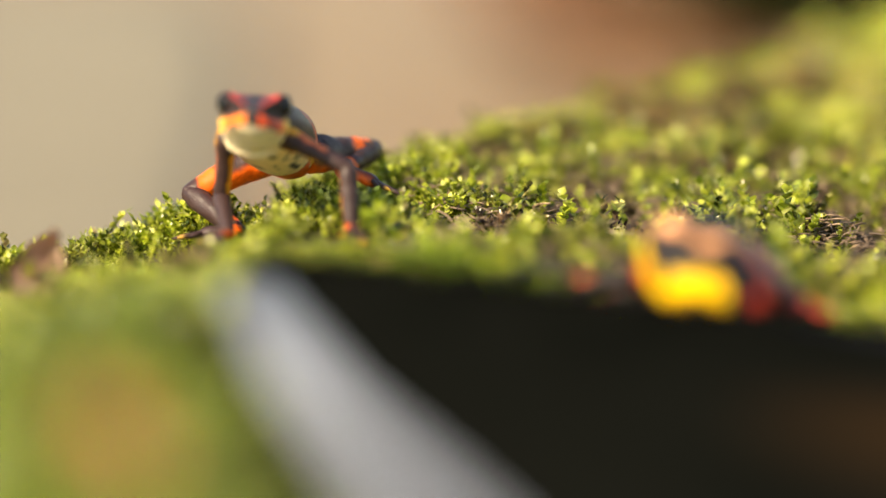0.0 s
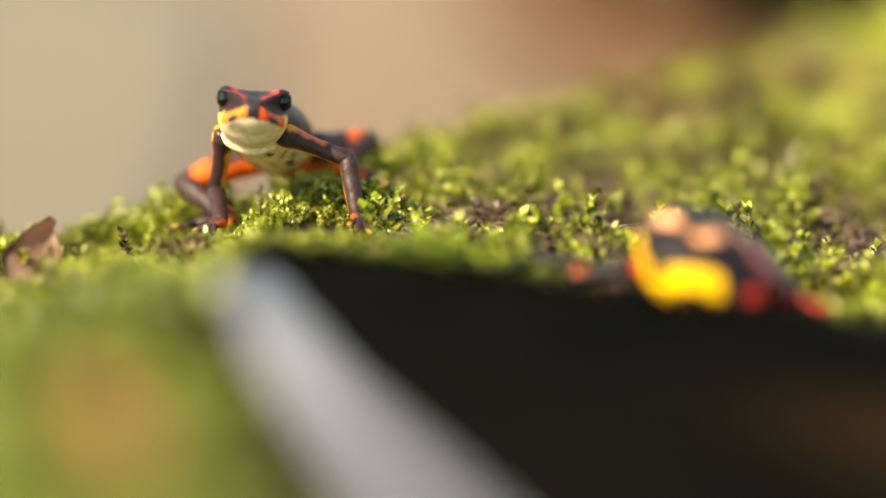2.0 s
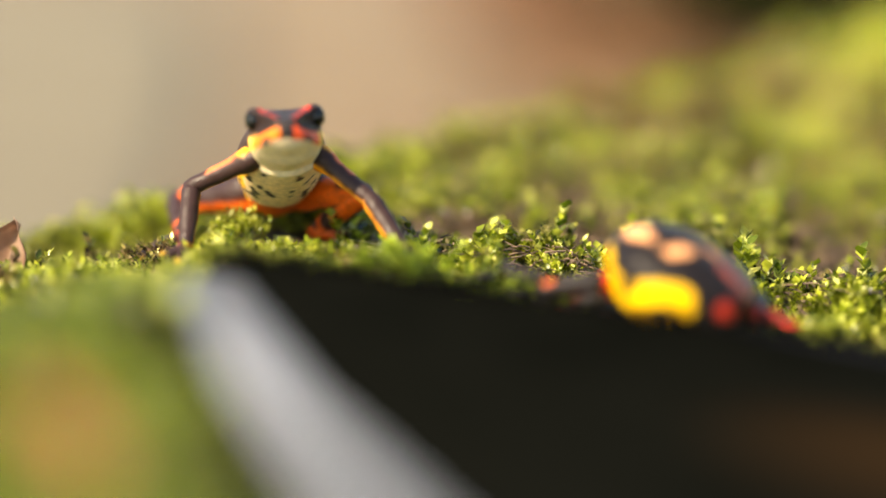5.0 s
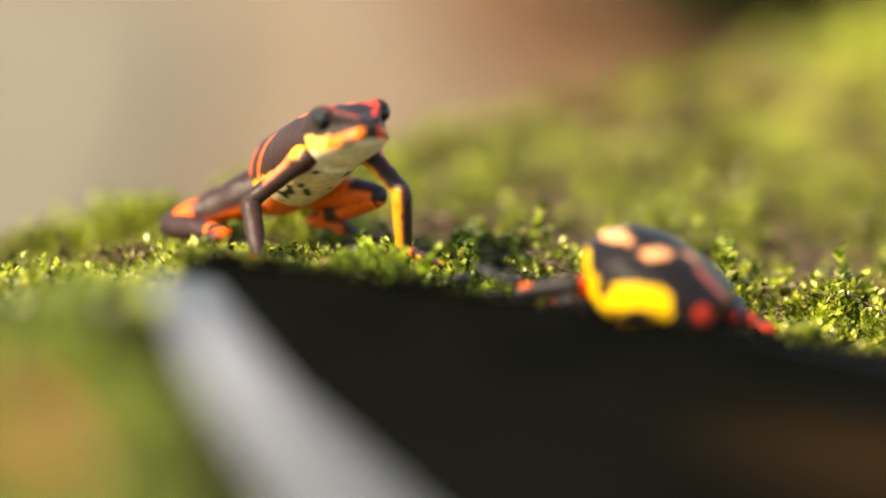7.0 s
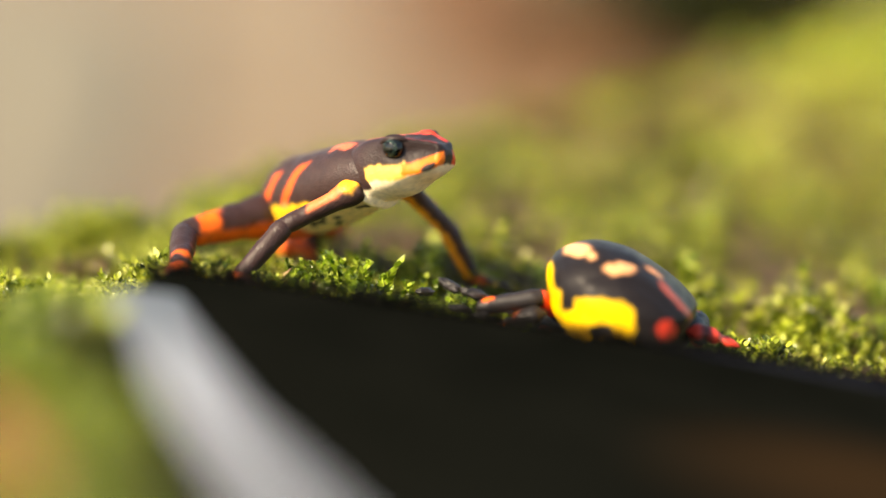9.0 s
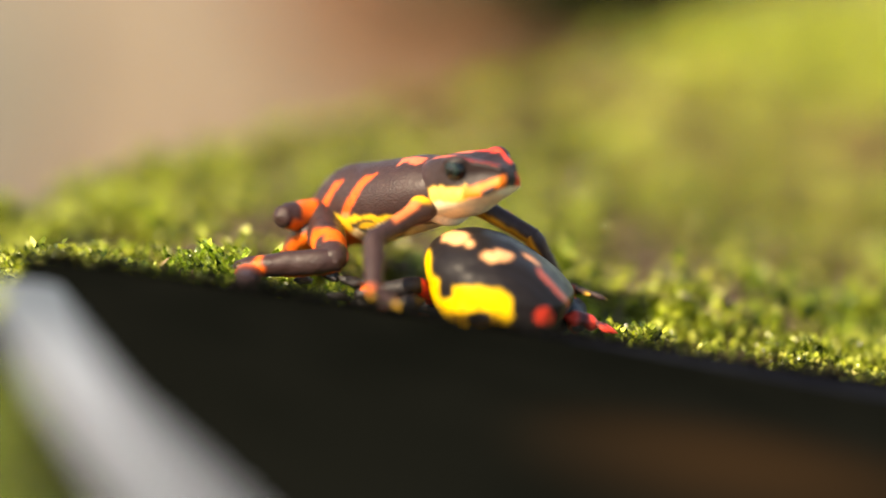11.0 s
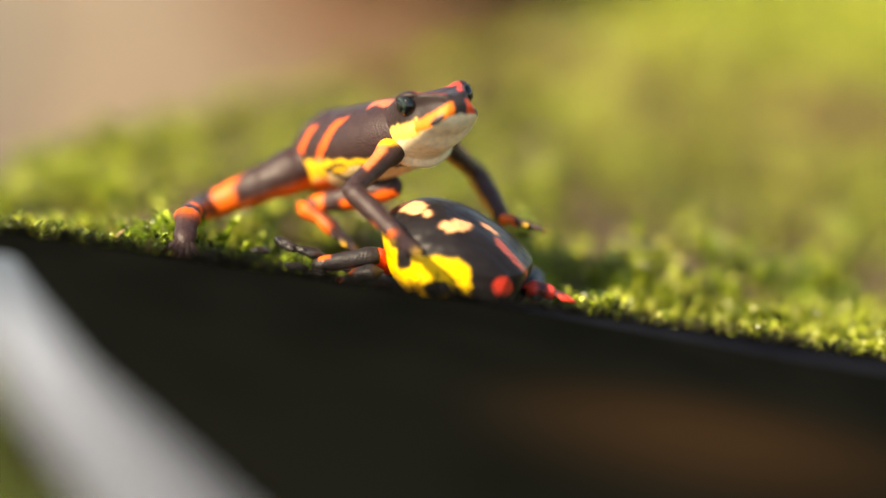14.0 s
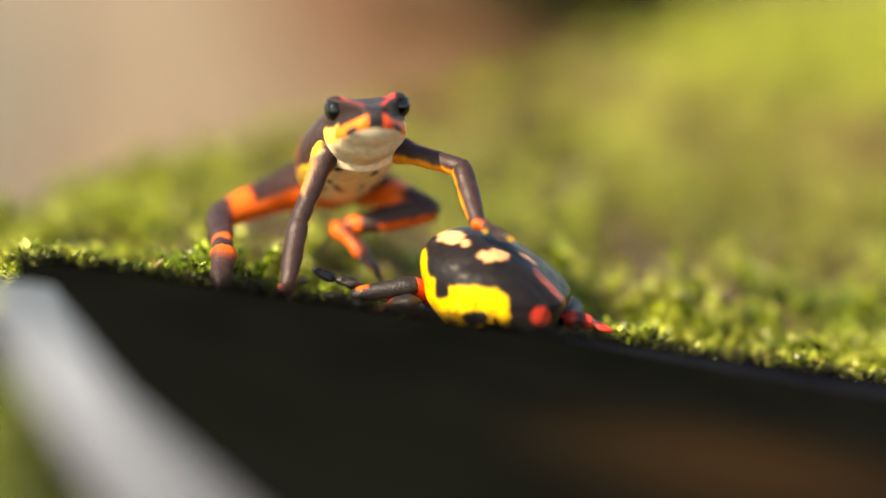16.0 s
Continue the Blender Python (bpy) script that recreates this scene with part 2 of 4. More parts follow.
# ---- ground ----
def height(x, y):
    z = -0.0035 - 0.15 * (np.maximum(x, -0.078) + 0.06) + 0.20 * np.minimum(x + 0.078, 0.0)
    dip = np.clip((y - 0.004) / 0.02, 0.0, 1.0) * np.clip((0.01 - x) / 0.03, 0.0, 1.0)
    z = z - 0.0032 * dip * dip * (3 - 2 * dip)
    ramp_up = np.clip((x + 0.064) / 0.018, 0, 1) * np.clip((0.075 - x) / 0.04, 0, 1) * np.clip((y + 0.002) / 0.016, 0, 1) * np.clip((0.062 - y) / 0.026, 0, 1)
    seat = np.clip((x + 0.024) / 0.010, 0, 1) * np.clip((0.034 - x) / 0.010, 0, 1) * np.clip((0.034 - y) / 0.012, 0, 1)
    z = z + 0.0036 * ramp_up * (1 - seat)
    z = z + 0.162 * np.clip(y, 0.0, 0.6) ** 2 + 0.085 * np.maximum(-y - 0.02, 0.0)
    edge = np.clip(0.075 + np.maximum(x + 0.095, 0.0) * 1.6, 0.075, 0.55)
    over = np.maximum(y - edge, 0.0)
    z = z - 4.0 * over ** 1.3
    z = z - 2.0 * np.maximum(-x - 0.30, 0.0) ** 1.3 - 2.0 * np.maximum(x - 0.45, 0.0) ** 1.3 - 2.0 * np.maximum(-y - 0.33, 0.0) ** 1.3
    z = z + 0.0022 * np.sin(x * 95 + 1.3 * np.sin(y * 70)) * np.sin(y * 83 + 0.8) + 0.0012 * np.sin(x * 230 + y * 170)
    return np.maximum(z, -0.36)


def ground_mesh():
    xs, ys = np.linspace(-0.62, 0.80, 240), np.linspace(-0.62, 0.95, 260)
    X, Y = np.meshgrid(xs, ys)
    Z = height(X, Y) - 0.003
    verts = np.stack([X.ravel(), Y.ravel(), Z.ravel()], 1)
    nx = len(xs)
    faces = [(j * nx + i, j * nx + i + 1, (j + 1) * nx + i + 1, (j + 1) * nx + i) for j in range(len(ys) - 1) for i in range(nx - 1)]
    return mesh_of("mossy_mound", verts, faces, SOIL)


tagged(new("mossy_mound", ground_mesh()), "low rounded mound of dark damp soil under moss", "mound", kind="structure")


def floor_mesh():
    bm = bmesh.new()
    bmesh.ops.create_grid(bm, x_segments=80, y_segments=80, size=40)
    for v in bm.verts:
        v.co.z = -0.35 + 0.02 * noise.noise(v.co * 0.7)
    return from_bm("forest_ground", bm, LITTER)


tagged(new("ground", floor_mesh()), "forest floor covered in tan and brown leaf litter", "ground", kind="structure")


# ---- moss ----
def shoot_template(rng, tall, leaves, leaf_len, leaf_wid, curl, plain=False):
    """One moss shoot of unit height: a thin stem with pointed leaves in a spiral."""
    V, F = [], []
    bend = rng.uniform(-0.25, 0.25, 2)
    def spine(u):
        return np.array((bend[0] * u * u, bend[1] * u * u, u)) * tall
    r = 0.035 * tall
    for a in range(3):
        b = len(V)
        c, s = math.cos(a * 2.094), math.sin(a * 2.094)
        c2, s2 = math.cos((a + 1) * 2.094), math.sin((a + 1) * 2.094)
        V += [spine(0) + (r * c, r * s, 0), spine(0) + (r * c2, r * s2, 0), spine(0.95)]
        F.append((b, b + 1, b + 2))
    for i in range(leaves):
        u = 0.12 + 0.88 * (i + 0.5) / leaves
        a = i * 2.4 + rng.uniform(-0.3, 0.3)
        out = np.array((math.cos(a), math.sin(a), 0.0))
        up = 0.35 + 0.9 * u + rng.uniform(-0.2, 0.2)
        d = out + np.array((0, 0, up))
        d /= np.linalg.norm(d)
        side = np.array((-math.sin(a), math.cos(a), 0.0))
        nrm = np.cross(side, d)
        L = leaf_len * rng.uniform(0.7, 1.2) * (1.0 - 0.35 * u)
        W = leaf_wid * rng.uniform(0.8, 1.2) * (1.0 - 0.25 * u)
        p = spine(u)
        b = len(V)
        if plain:
            V += [p, p + d * L * 0.45 + side * W, p + d * L * 0.96 - nrm * L * curl, p + d * L * 0.45 - side * W]
            F += [(b, b + 1, b + 2), (b, b + 2, b + 3)]
            continue
        V += [p, p + d * L * 0.45 + side * W - nrm * W * 0.35, p + d * L * 0.5 + nrm * 0.0, p + d * L * 0.45 - side * W - nrm * W * 0.35, p + d * L * 0.96 - nrm * L * curl]
        F += [(b, b + 1, b + 2), (b, b + 2, b + 3), (b + 1, b + 4, b + 2), (b + 2, b + 4, b + 3)]
    return np.array(V), np.array(F)


def scatter(rng, templates, pts, sizes, tilt):
    VV, FF, base = [], [], 0
    which = rng.integers(0, len(templates), len(pts))
    for k, (V, F) in enumerate(templates):
        idx = np.where(which == k)[0]
        if not len(idx):
            continue
        a = rng.uniform(0, 6.283, len(idx))
        tx, ty = rng.normal(0, tilt, len(idx)), rng.normal(0, tilt, len(idx))
        c, s = np.cos(a), np.sin(a)
        x = V[None, :, 0] * c[:, None] - V[None, :, 1] * s[:, None]
        y = V[None, :, 0] * s[:, None] + V[None, :, 1] * c[:, None]
        z = np.repeat(V[None, :, 2], len(idx), 0)
        x = x + z * tx[:, None]
        y = y + z * ty[:, None]
        P = np.stack([x, y, z], 2) * sizes[idx][:, None, None] + pts[idx][:, None, :]
        n = len(V)
        VV.append(P.reshape(-1, 3))
        FF.append((F[None] + (base + np.arange(len(idx)) * n)[:, None, None]).reshape(-1, 3))
        base += n * len(idx)
    return np.concatenate(VV), np.concatenate(FF)


def slab_top(x, y):
    return 0.0064 - 0.148 * (x + 0.075) + 0.07 * (-0.02 - y)


def in_slab(x, y):
    return (y < np.where(x > 0.022, -0.0165, -0.008)) & (x > -0.083 - (y + 0.03) * 0.345 - 0.010 * np.clip((-0.065 - y) / 0.03, 0, 1)) & (x < 0.2)


def moss_patch(name, rng, count, x0, x1, y0, y1, size, leaves, leaf_len, leaf_wid, label, keep=None, mat=SUNLIT_MOSS, low=None, bare=None, plain=False):
    temps = [shoot_template(rng, 1.0, leaves, leaf_len, leaf_wid, rng.uniform(-0.1, 0.25), plain) for _ in range(7)]
    pts = np.stack([rng.uniform(x0, x1, count), rng.uniform(y0, y1, count)], 1)
    clump = np.array([noise.noise(Vector((p[0] * 75, p[1] * 75, 3.0))) + 0.4 * noise.noise(Vector((p[0] * 230, p[1] * 230, 8.0))) for p in pts])
    ok = (rng.uniform(-0.55, 0.35, count) < clump) & ~in_slab(pts[:, 0], pts[:, 1])
    if bare is not None:
        patch = np.array([noise.noise(Vector((p[0] * 34, p[1] * 34, 1.0))) + 0.5 * noise.noise(Vector((p[0] * 90, p[1] * 90, 6.0))) for p in pts])
        ok &= patch > bare(pts[:, 0], pts[:, 1]) + rng.normal(0, 0.06, count)
    if keep is not None:
        ok &= keep(pts[:, 0], pts[:, 1])
    pts, clump = pts[ok], clump[ok]
    z = height(pts[:, 0], pts[:, 1]) - 0.003
    sizes = size * rng.uniform(0.55, 1.15, len(pts)) * (1.0 + 0.55 * clump)
    if low is not None:
        sizes = sizes * low(pts[:, 0], pts[:, 1])
    V, F = scatter(rng, temps, np.column_stack([pts, z]), sizes, 0.28)
    return tagged(new(name, big_mesh(name, V, F, mat)), label, "moss", kind="stuff")


def litter_bare(x, y):
    """Moss gives way to dead brown litter in the middle of the mound."""
    mid = np.clip((x + 0.062) / 0.02, 0, 1) * np.clip((y - 0.022 - 0.25 * np.maximum(x, 0.0)) / 0.02, 0, 1) * np.clip((0.140 - y) / 0.03, 0, 1)
    return -0.75 + 0.80 * mid


rng = np.random.default_rng(4)
def low_near(x, y):
    """Moss is trodden low where the walking frog passes and along the case."""
    h = np.where((x > 0.035) & (y < 0.06), 0.62, 1.0)
    h = np.where((x > -0.058) & (x < 0.04) & (y < 0.04), 0.50 + 10 * np.clip(y - 0.008, 0, 0.03), h)
    h = np.where((x > -0.105) & (x < -0.052) & (y > 0.015) & (y < 0.055), 0.82, h)
    return np.where((x > -0.125) & (x < -0.083) & (y > 0.034) & (y < 0.068), 0.40, h)


def on_mound(x, y):
    return y < 0.12 + np.maximum(x + 0.095, 0) * 1.6


moss_patch("moss", rng, 46000, -0.060, 0.13, -0.03, 0.19, 0.0050, 11, 0.42, 0.125, "bright yellow-green moss shoots with brown dry patches",
           on_mound, mat=NEAR_MOSS, low=low_near, bare=litter_bare)
moss_patch("moss", rng, 20000, -0.16, -0.060, -0.03, 0.16, 0.0052, 11, 0.42, 0.125, "fresh yellow-green moss shoots at the edge of the mound",
           on_mound, mat=EDGE_MOSS, low=low_near)
moss_patch("moss", rng, 42000, -0.14, 0.28, 0.14, 0.29, 0.0064, 10, 0.46, 0.16, "yellow-green moss on the rising mound, sunlight painted into its colours", on_mound, plain=True)
moss_patch("moss", rng, 22000, -0.12, 0.45, 0.28, 0.62, 0.0095, 10, 0.5, 0.20, "yellow-green moss on the crest of the mound, sunlight painted into its colours", on_mound, mat=SUNLIT_CREST, plain=True)
moss_patch("moss", rng, 17000, -0.20, 0.0, -0.26, -0.03, 0.0075, 11, 0.45, 0.15, "soft green moss along the black case", mat=FRONT_MOSS,
           bare=lambda x, y: np.full(len(x), -0.36))


def curled(name, rng, count, x0, x1, y0, y1, size, mat, label):
    """Dry curled stems lying among the moss."""
    V, F = [], []
    for i in range(count):
        x, y = rng.uniform(x0, x1), rng.uniform(y0, y1)
        if in_slab(np.array(x), np.array(y)):
            continue
        p = np.array((x, y, float(height(np.array(x), np.array(y))) + rng.uniform(-0.001, 0.0025)))
        a, lift, turn, r = rng.uniform(0, 6.28), rng.uniform(-0.3, 0.6), rng.uniform(-0.16, 0.16), size * 0.045
        n = 7
        for k in range(n):
            d = np.array((math.cos(a), math.sin(a), lift))
            side, up = np.array((-math.sin(a), math.cos(a), 0)), np.array((0, 0, 1.0))
            V += [p + side * r, p - side * r * 0.5 + up * r * 0.85, p - side * r * 0.5 - up * r * 0.85]
            if k:
                b = len(V) - 6
                for q in range(3):
                    w = (q + 1) % 3
                    F += [(b + q, b + w, b + 3 + w), (b + q, b + 3 + w, b + 3 + q)]
            p = p + d / np.linalg.norm(d) * size / n
            a, lift = a + turn + rng.uniform(-0.12, 0.12), lift - 0.09
    return tagged(new(name, big_mesh(name, np.array(V), np.array(F), mat)), label, "debris", kind="stuff")


curled("dark_debris", rng, 9000, -0.062, 0.11, 0.028, 0.15, 0.0040, CRUMB, "dark brown crumbs of dead moss and soil")
curled("dry_stems", rng, 1300, -0.060, 0.12, 0.030, 0.12, 0.0056, STEM, "thin tan and brown dry stems among the moss")
moss_patch("moss_fronds", rng, 900, -0.15, 0.12, 0.004, 0.15, 0.0088, 22, 0.30, 0.105, "taller fresh green leafy moss fronds",
           lambda x, y: ~((x > -0.106) & (x < -0.052) & (y < 0.075)) & ~((x > -0.052) & (x < 0.0) & (y < 0.012)) & ~((x > 0.0) & (y < 0.045)) & (y < 0.10 + np.maximum(x + 0.095, 0) * 1.6), mat=NEAR_MOSS,
           bare=lambda x, y: litter_bare(x, y) - 0.12)


moss_patch("moss_sprigs", rng, 1150, -0.062, 0.12, 0.024, 0.17, 0.0080, 15, 0.36, 0.14, "single bright green moss sprigs in brown litter", mat=EDGE_MOSS)
moss_patch("moss_tufts", rng, 420, 0.050, 0.11, 0.030, 0.062, 0.0066, 18, 0.40, 0.13, "fresh bright green leafy tufts by the case", mat=FEATHER)
moss_patch("moss_tufts", rng, 5600, 0.020, 0.13, -0.018, 0.040, 0.0050, 14, 0.42, 0.13, "low bright green tufts behind the rim of the case", mat=EDGE_MOSS)
moss_patch("feather_moss", rng, 170, -0.045, -0.024, 0.003, 0.014, 0.0070, 24, 0.30, 0.095, "tall fresh green feathery moss by the case", mat=FEATHER)
moss_patch("feather_moss", rng, 640, -0.068, -0.012, -0.014, 0.014, 0.0056, 26, 0.32, 0.100, "deep green feathery moss beside the black case", mat=FEATHER)


# ---- black slab in front ----
def slab():
    root = tagged(new("equipment_case"), "matt black plastic case on moss, sky reflection painted grey along its edge", "case")
    def prism(name, outline, mat, thick, bevel, lift, label=""):
        bm = bmesh.new()
        top = [bm.verts.new((x, y, slab_top(x, y) + lift)) for x, y in outline]
        low = [bm.verts.new((x, y, slab_top(x, y) + lift - thick)) for x, y in outline]
        bm.faces.new(top)
        bm.faces.new(low[::-1])
        n = len(top)
        for i in range(n):
            bm.faces.new((top[i], low[i], low[(i + 1) % n], top[(i + 1) % n]))
        bmesh.ops.recalc_face_normals(bm, faces=bm.faces)
        bmesh.ops.bevel(bm, geom=bm.edges[:], offset=bevel, segments=4, affect="EDGES", profile=0.5)
        part(name, from_bm(name, bm, mat), root, label)
    prism("case_body", [(-0.0725, -0.0205), (-0.03, -0.019), (0.02, -0.0185), (0.19, -0.019), (0.19, -0.27), (-0.008, -0.27), (-0.0455, -0.168), (-0.0650, -0.112), (-0.0740, -0.065), (-0.0735, -0.028)], BLACK, 0.02, 0.0015, 0.0)
    # pale strip added to imitate the sky reflected on the case's rounded edge
    prism("edge_reflection", [(-0.0765, -0.050), (-0.0725, -0.0430), (-0.0650, -0.0420), (-0.0445, -0.115), (-0.0310, -0.152), (0.010, -0.27), (0.002, -0.27), (-0.0345, -0.168), (-0.0575, -0.110)], EDGE, 0.006, 0.0012, 0.0005, "pale grey edge, a painted sky reflection")
    prism("rim", [(0.0, -0.0180), (0.19, -0.0185), (0.19, -0.036), (0.06, -0.030)], RIM, 0.003, 0.0008, 0.0007, "dark rim with blue skylight put into its colour")
    return root


slab()


def fringe():
    r = np.random.default_rng(12)
    n = 5200
    x = r.uniform(-0.074, 0.19, n)
    y = np.where(x < -0.072, -0.024, -0.0190) + r.normal(0, 0.0007, n)
    temps = [shoot_template(r, 1.0, 7, 0.5, 0.07, 0.2) for _ in range(5)]
    V, F = scatter(r, temps, np.column_stack([x, y, slab_top(x, y) - 0.0010]), 0.0025 * r.uniform(0.3, 1.2, n), 0.6)
    return tagged(new("moss_fringe", big_mesh("moss_fringe", V, F, SHADED_FRINGE)), "moss shoots along the edge of the case, shade painted black", "fringe", kind="stuff")


fringe()


# ---- frogs ----
LONG, FAT, DEEP = 1.10, 1.14, 1.24


def body_colour(p, a, s):
    x, y, z = p[0] * 1000 / FAT, p[1] * 1000 / LONG, p[2] * 1000 / DEEP
    n1 = wob((x, y, z), 0.35, 1.3)
    n2 = wob((x + 9, y, z), 0.9, 0.7)
    ax = abs(x)
    col = MAROON
    up = math.sin(a)
    # back stripes, leaning forward towards the spine
    if up > -0.3:
        v = y - 1.25 * (z - 1.5) + n1 * 0.45
        if -14.4 < v < -12.1 and ax > 1.2 and z < 4.6:
            col = BAND if z > 0.8 else YELLOW * 0.5 + ORANGE * 0.5
        if -7.4 + n2 * 0.4 < v < -5.0 and ax > 1.6 and -0.9 < z < 4.4:
            col = BAND if z > 0 else BAND * 0.6 + SALMON * 0.4
        if 1.5 + n1 < y < 8.5 + n1 and 1.4 < ax < 3.6 + n2 and z > 2.4:
            col = RED * 0.75 + SALMON * 0.25
    # flank and belly
    low = -2.5 + n1 * 0.5
    if z < low + 0.6 and y > -13:
        col = YELLOW
    if -14.5 < y < -2.5 + n1 and z < 0.3 + n1 * 0.6 - 0.17 * (y + 13) + n2 * 0.5:
        col = YELLOW
        if -8 < y < -3 and abs(z + 1.9 + n1 * 0.8) < 0.32:
            col = INK * 2
    if z < low - 0.3:
        col = CREAM * 0.75 + YELLOW * 0.25
        if noise.noise(Vector((x, y, z)) * 0.62 + Vector((5, 3, 1))) > 0.28 and ax > 1.0 and y < 6.5:
            col = INK * 2
    if y < -9 + n1 and z < -3.0 + n2:
        col = ORANGE * 0.9
    if y < -14.5 and z < -0.6 + n1:
        col = ORANGE
    return col


BODY = [(-0.0203, 0.0008, 0.0008, -0.0006, 0), (-0.0195, 0.0028, 0.0026, -0.0005, 0), (-0.0168, 0.0046, 0.0045, 0.0, 0), (-0.0118, 0.0059, 0.0058, 0.0007, 0),
        (-0.006, 0.0071, 0.0058, 0.0004, 0), (0.0, 0.0073, 0.0055, 0.0003, 0), (0.006, 0.0066, 0.0050, 0.0003, 0.03)]


def limb_colour(kind):
    def colour(p, a, s):
        n = noise.noise(Vector(p) * 420) * 0.10
        n2 = noise.noise(Vector(p) * 500) * 0.22
        if kind == "thigh":
            if s < 0.92 and math.sin(a) < -0.10 + n2:
                return ORANGE
            if 0.60 + n < s + 0.07 * math.cos(a) < 0.76 + n:
                return ORANGE
        elif kind == "shank":
            if 0.72 + n < s < 0.80 + n or (math.sin(a) < -0.55 + n2 and s < 0.55):
                return ORANGE
        elif kind == "upper_arm":
            if math.sin(a) > 0.78 + n2 and s < 0.66 + n:
                return BAND * 0.75 + SALMON * 0.25 if s > 0.25 else YELLOW * 0.7 + ORANGE * 0.3
            if math.sin(a) < -0.84 + n2 * 0.6:
                return YELLOW * 0.5 + ORANGE * 0.5
        elif kind in ("forearm", "plain_forearm"):
            if math.sin(a) < -0.82 + n2 * 0.6 and s < 0.84:
                return YELLOW * 0.5 + ORANGE * 0.5
            if (kind == "forearm" and 0.56 + n < s < 0.68 + n and math.cos(a + 0.6) > 0.35) or s > 0.95:
                return ORANGE * 0.9
        elif kind == "dark_foot":
            if 0.03 < s < 0.30 + n:
                return ORANGE
        elif kind == "foot":
            if 0.03 < s < 0.26 + n or (s < 0.85 and math.sin(a) < 0.15 + n2):
                return ORANGE
        elif kind == "ruddy":
            return INK * 1.6 if 0.35 < s < 0.55 else RED
        elif kind == "dark":
            return ORANGE * 0.9 if 0.74 + n < s < 0.92 + n and math.cos(a) > -0.6 + n2 * 2 else INK * 1.4
        return MAROON
    return colour


def limb(kind, L, r0, r1, r2, colour=None):
    e = r0 * 0.9
    st = [(-e, 0.00005, 0.00005, 0, 0), (-e * 0.6, r0 * 0.8, r0 * 0.8, 0, 0), (0.0, r0, r0, 0, 0), (L * 0.35, r1, r1, 0, 0), (L * 0.75, r1 * 0.55 + r2 * 0.45, r1 * 0.55 + r2 * 0.45, 0, 0),
          (L, r2, r2, 0, 0), (L + r2 * 0.6, r2 * 0.75, r2 * 0.75, 0, 0), (L + r2, 0.00005, 0.00005, 0, 0)]
    V, F, c = tube(st, 84, 40, limb_colour(colour or kind))
    V = [(x * (1 + 0.10 * noise.noise(Vector((x * 300, y * 420, z * 300 + L * 900)))), y, z * (1 + 0.10 * noise.noise(Vector((x * 300 + 5, y * 420, z * 300))))) for x, y, z in V]
    return mesh_of(kind, V, F, SKIN, True, c)


def digits(kind, palm, fingers, parent, colour=None, back="foot"):
    """A foot along +Y: a palm, and under it tapering toes with round tips."""
    def piece(ln, r0, r1, col):
        st = [(-r0 * 0.9, 0.00005, 0.00005, 0, 0), (0, r0, r0 * 0.75, 0, 0), (ln * 0.5, (r0 + r1) / 2, r1 * 0.8, 0.0003, 0), (ln * 0.9, r1 * 1.15, r1 * 0.9, 0, 0), (ln + r1, 0.00005, 0.00005, 0, 0)]
        return tube(st, 18, 10, col)
    wide = 0.0021 if kind == "hind_foot" else 0.0015
    V, F, c = piece(palm, wide, wide * 0.75, limb_colour(colour or back))
    foot = part(kind, mesh_of(kind, V, F, SKIN, True, c), parent)
    for k, (ang, ln) in enumerate(fingers):
        plain = limb_colour(colour) if colour else (lambda p, a, s: YELLOW * 0.6 if k % 2 and s > 0.85 else MAROON)
        V, F, c = piece(ln, 0.00068, 0.00052, plain)
        toe = part("toe", mesh_of("toe", V, F, SKIN, True, c), foot)
        toe.matrix_basis = pose(0, palm * 0.8, 0, -6, 0, -ang)
    return foot


NECK = radians(24)


def bent(y, z):
    """Where a point of the straight body comes to lie once the neck is bent down; and the bend there."""
    n, Y, Z, th = 24, 0.007, 0.0, 0.0
    if y <= 0.007:
        return y, z, 0.0
    for i in range(n):
        u = min(1.0, ((i + 0.5) / n * (y - 0.007)) / 0.0075)
        th = NECK * u * u * (3 - 2 * u)
        Y += math.cos(th) * (y - 0.007) / n
        Z -= math.sin(th) * (y - 0.007) / n
    u = min(1.0, (y - 0.007) / 0.0075)
    th = NECK * u * u * (3 - 2 * u)
    return Y + z * math.sin(th), Z + z * math.cos(th), th


TORSO = BODY + [(0.0095, 0.0056, 0.0041, 0.0001, 0.1), (0.0115, 0.0042, 0.0028, 0.0002, 0.1), (0.0130, 0.0022, 0.0018, 0.0002, 0), (0.0135, 0.0005, 0.0005, 0.0002, 0)]
TORSO = [(y * LONG, w * FAT, h * DEEP, z * DEEP, q) for y, w, h, z, q in TORSO]
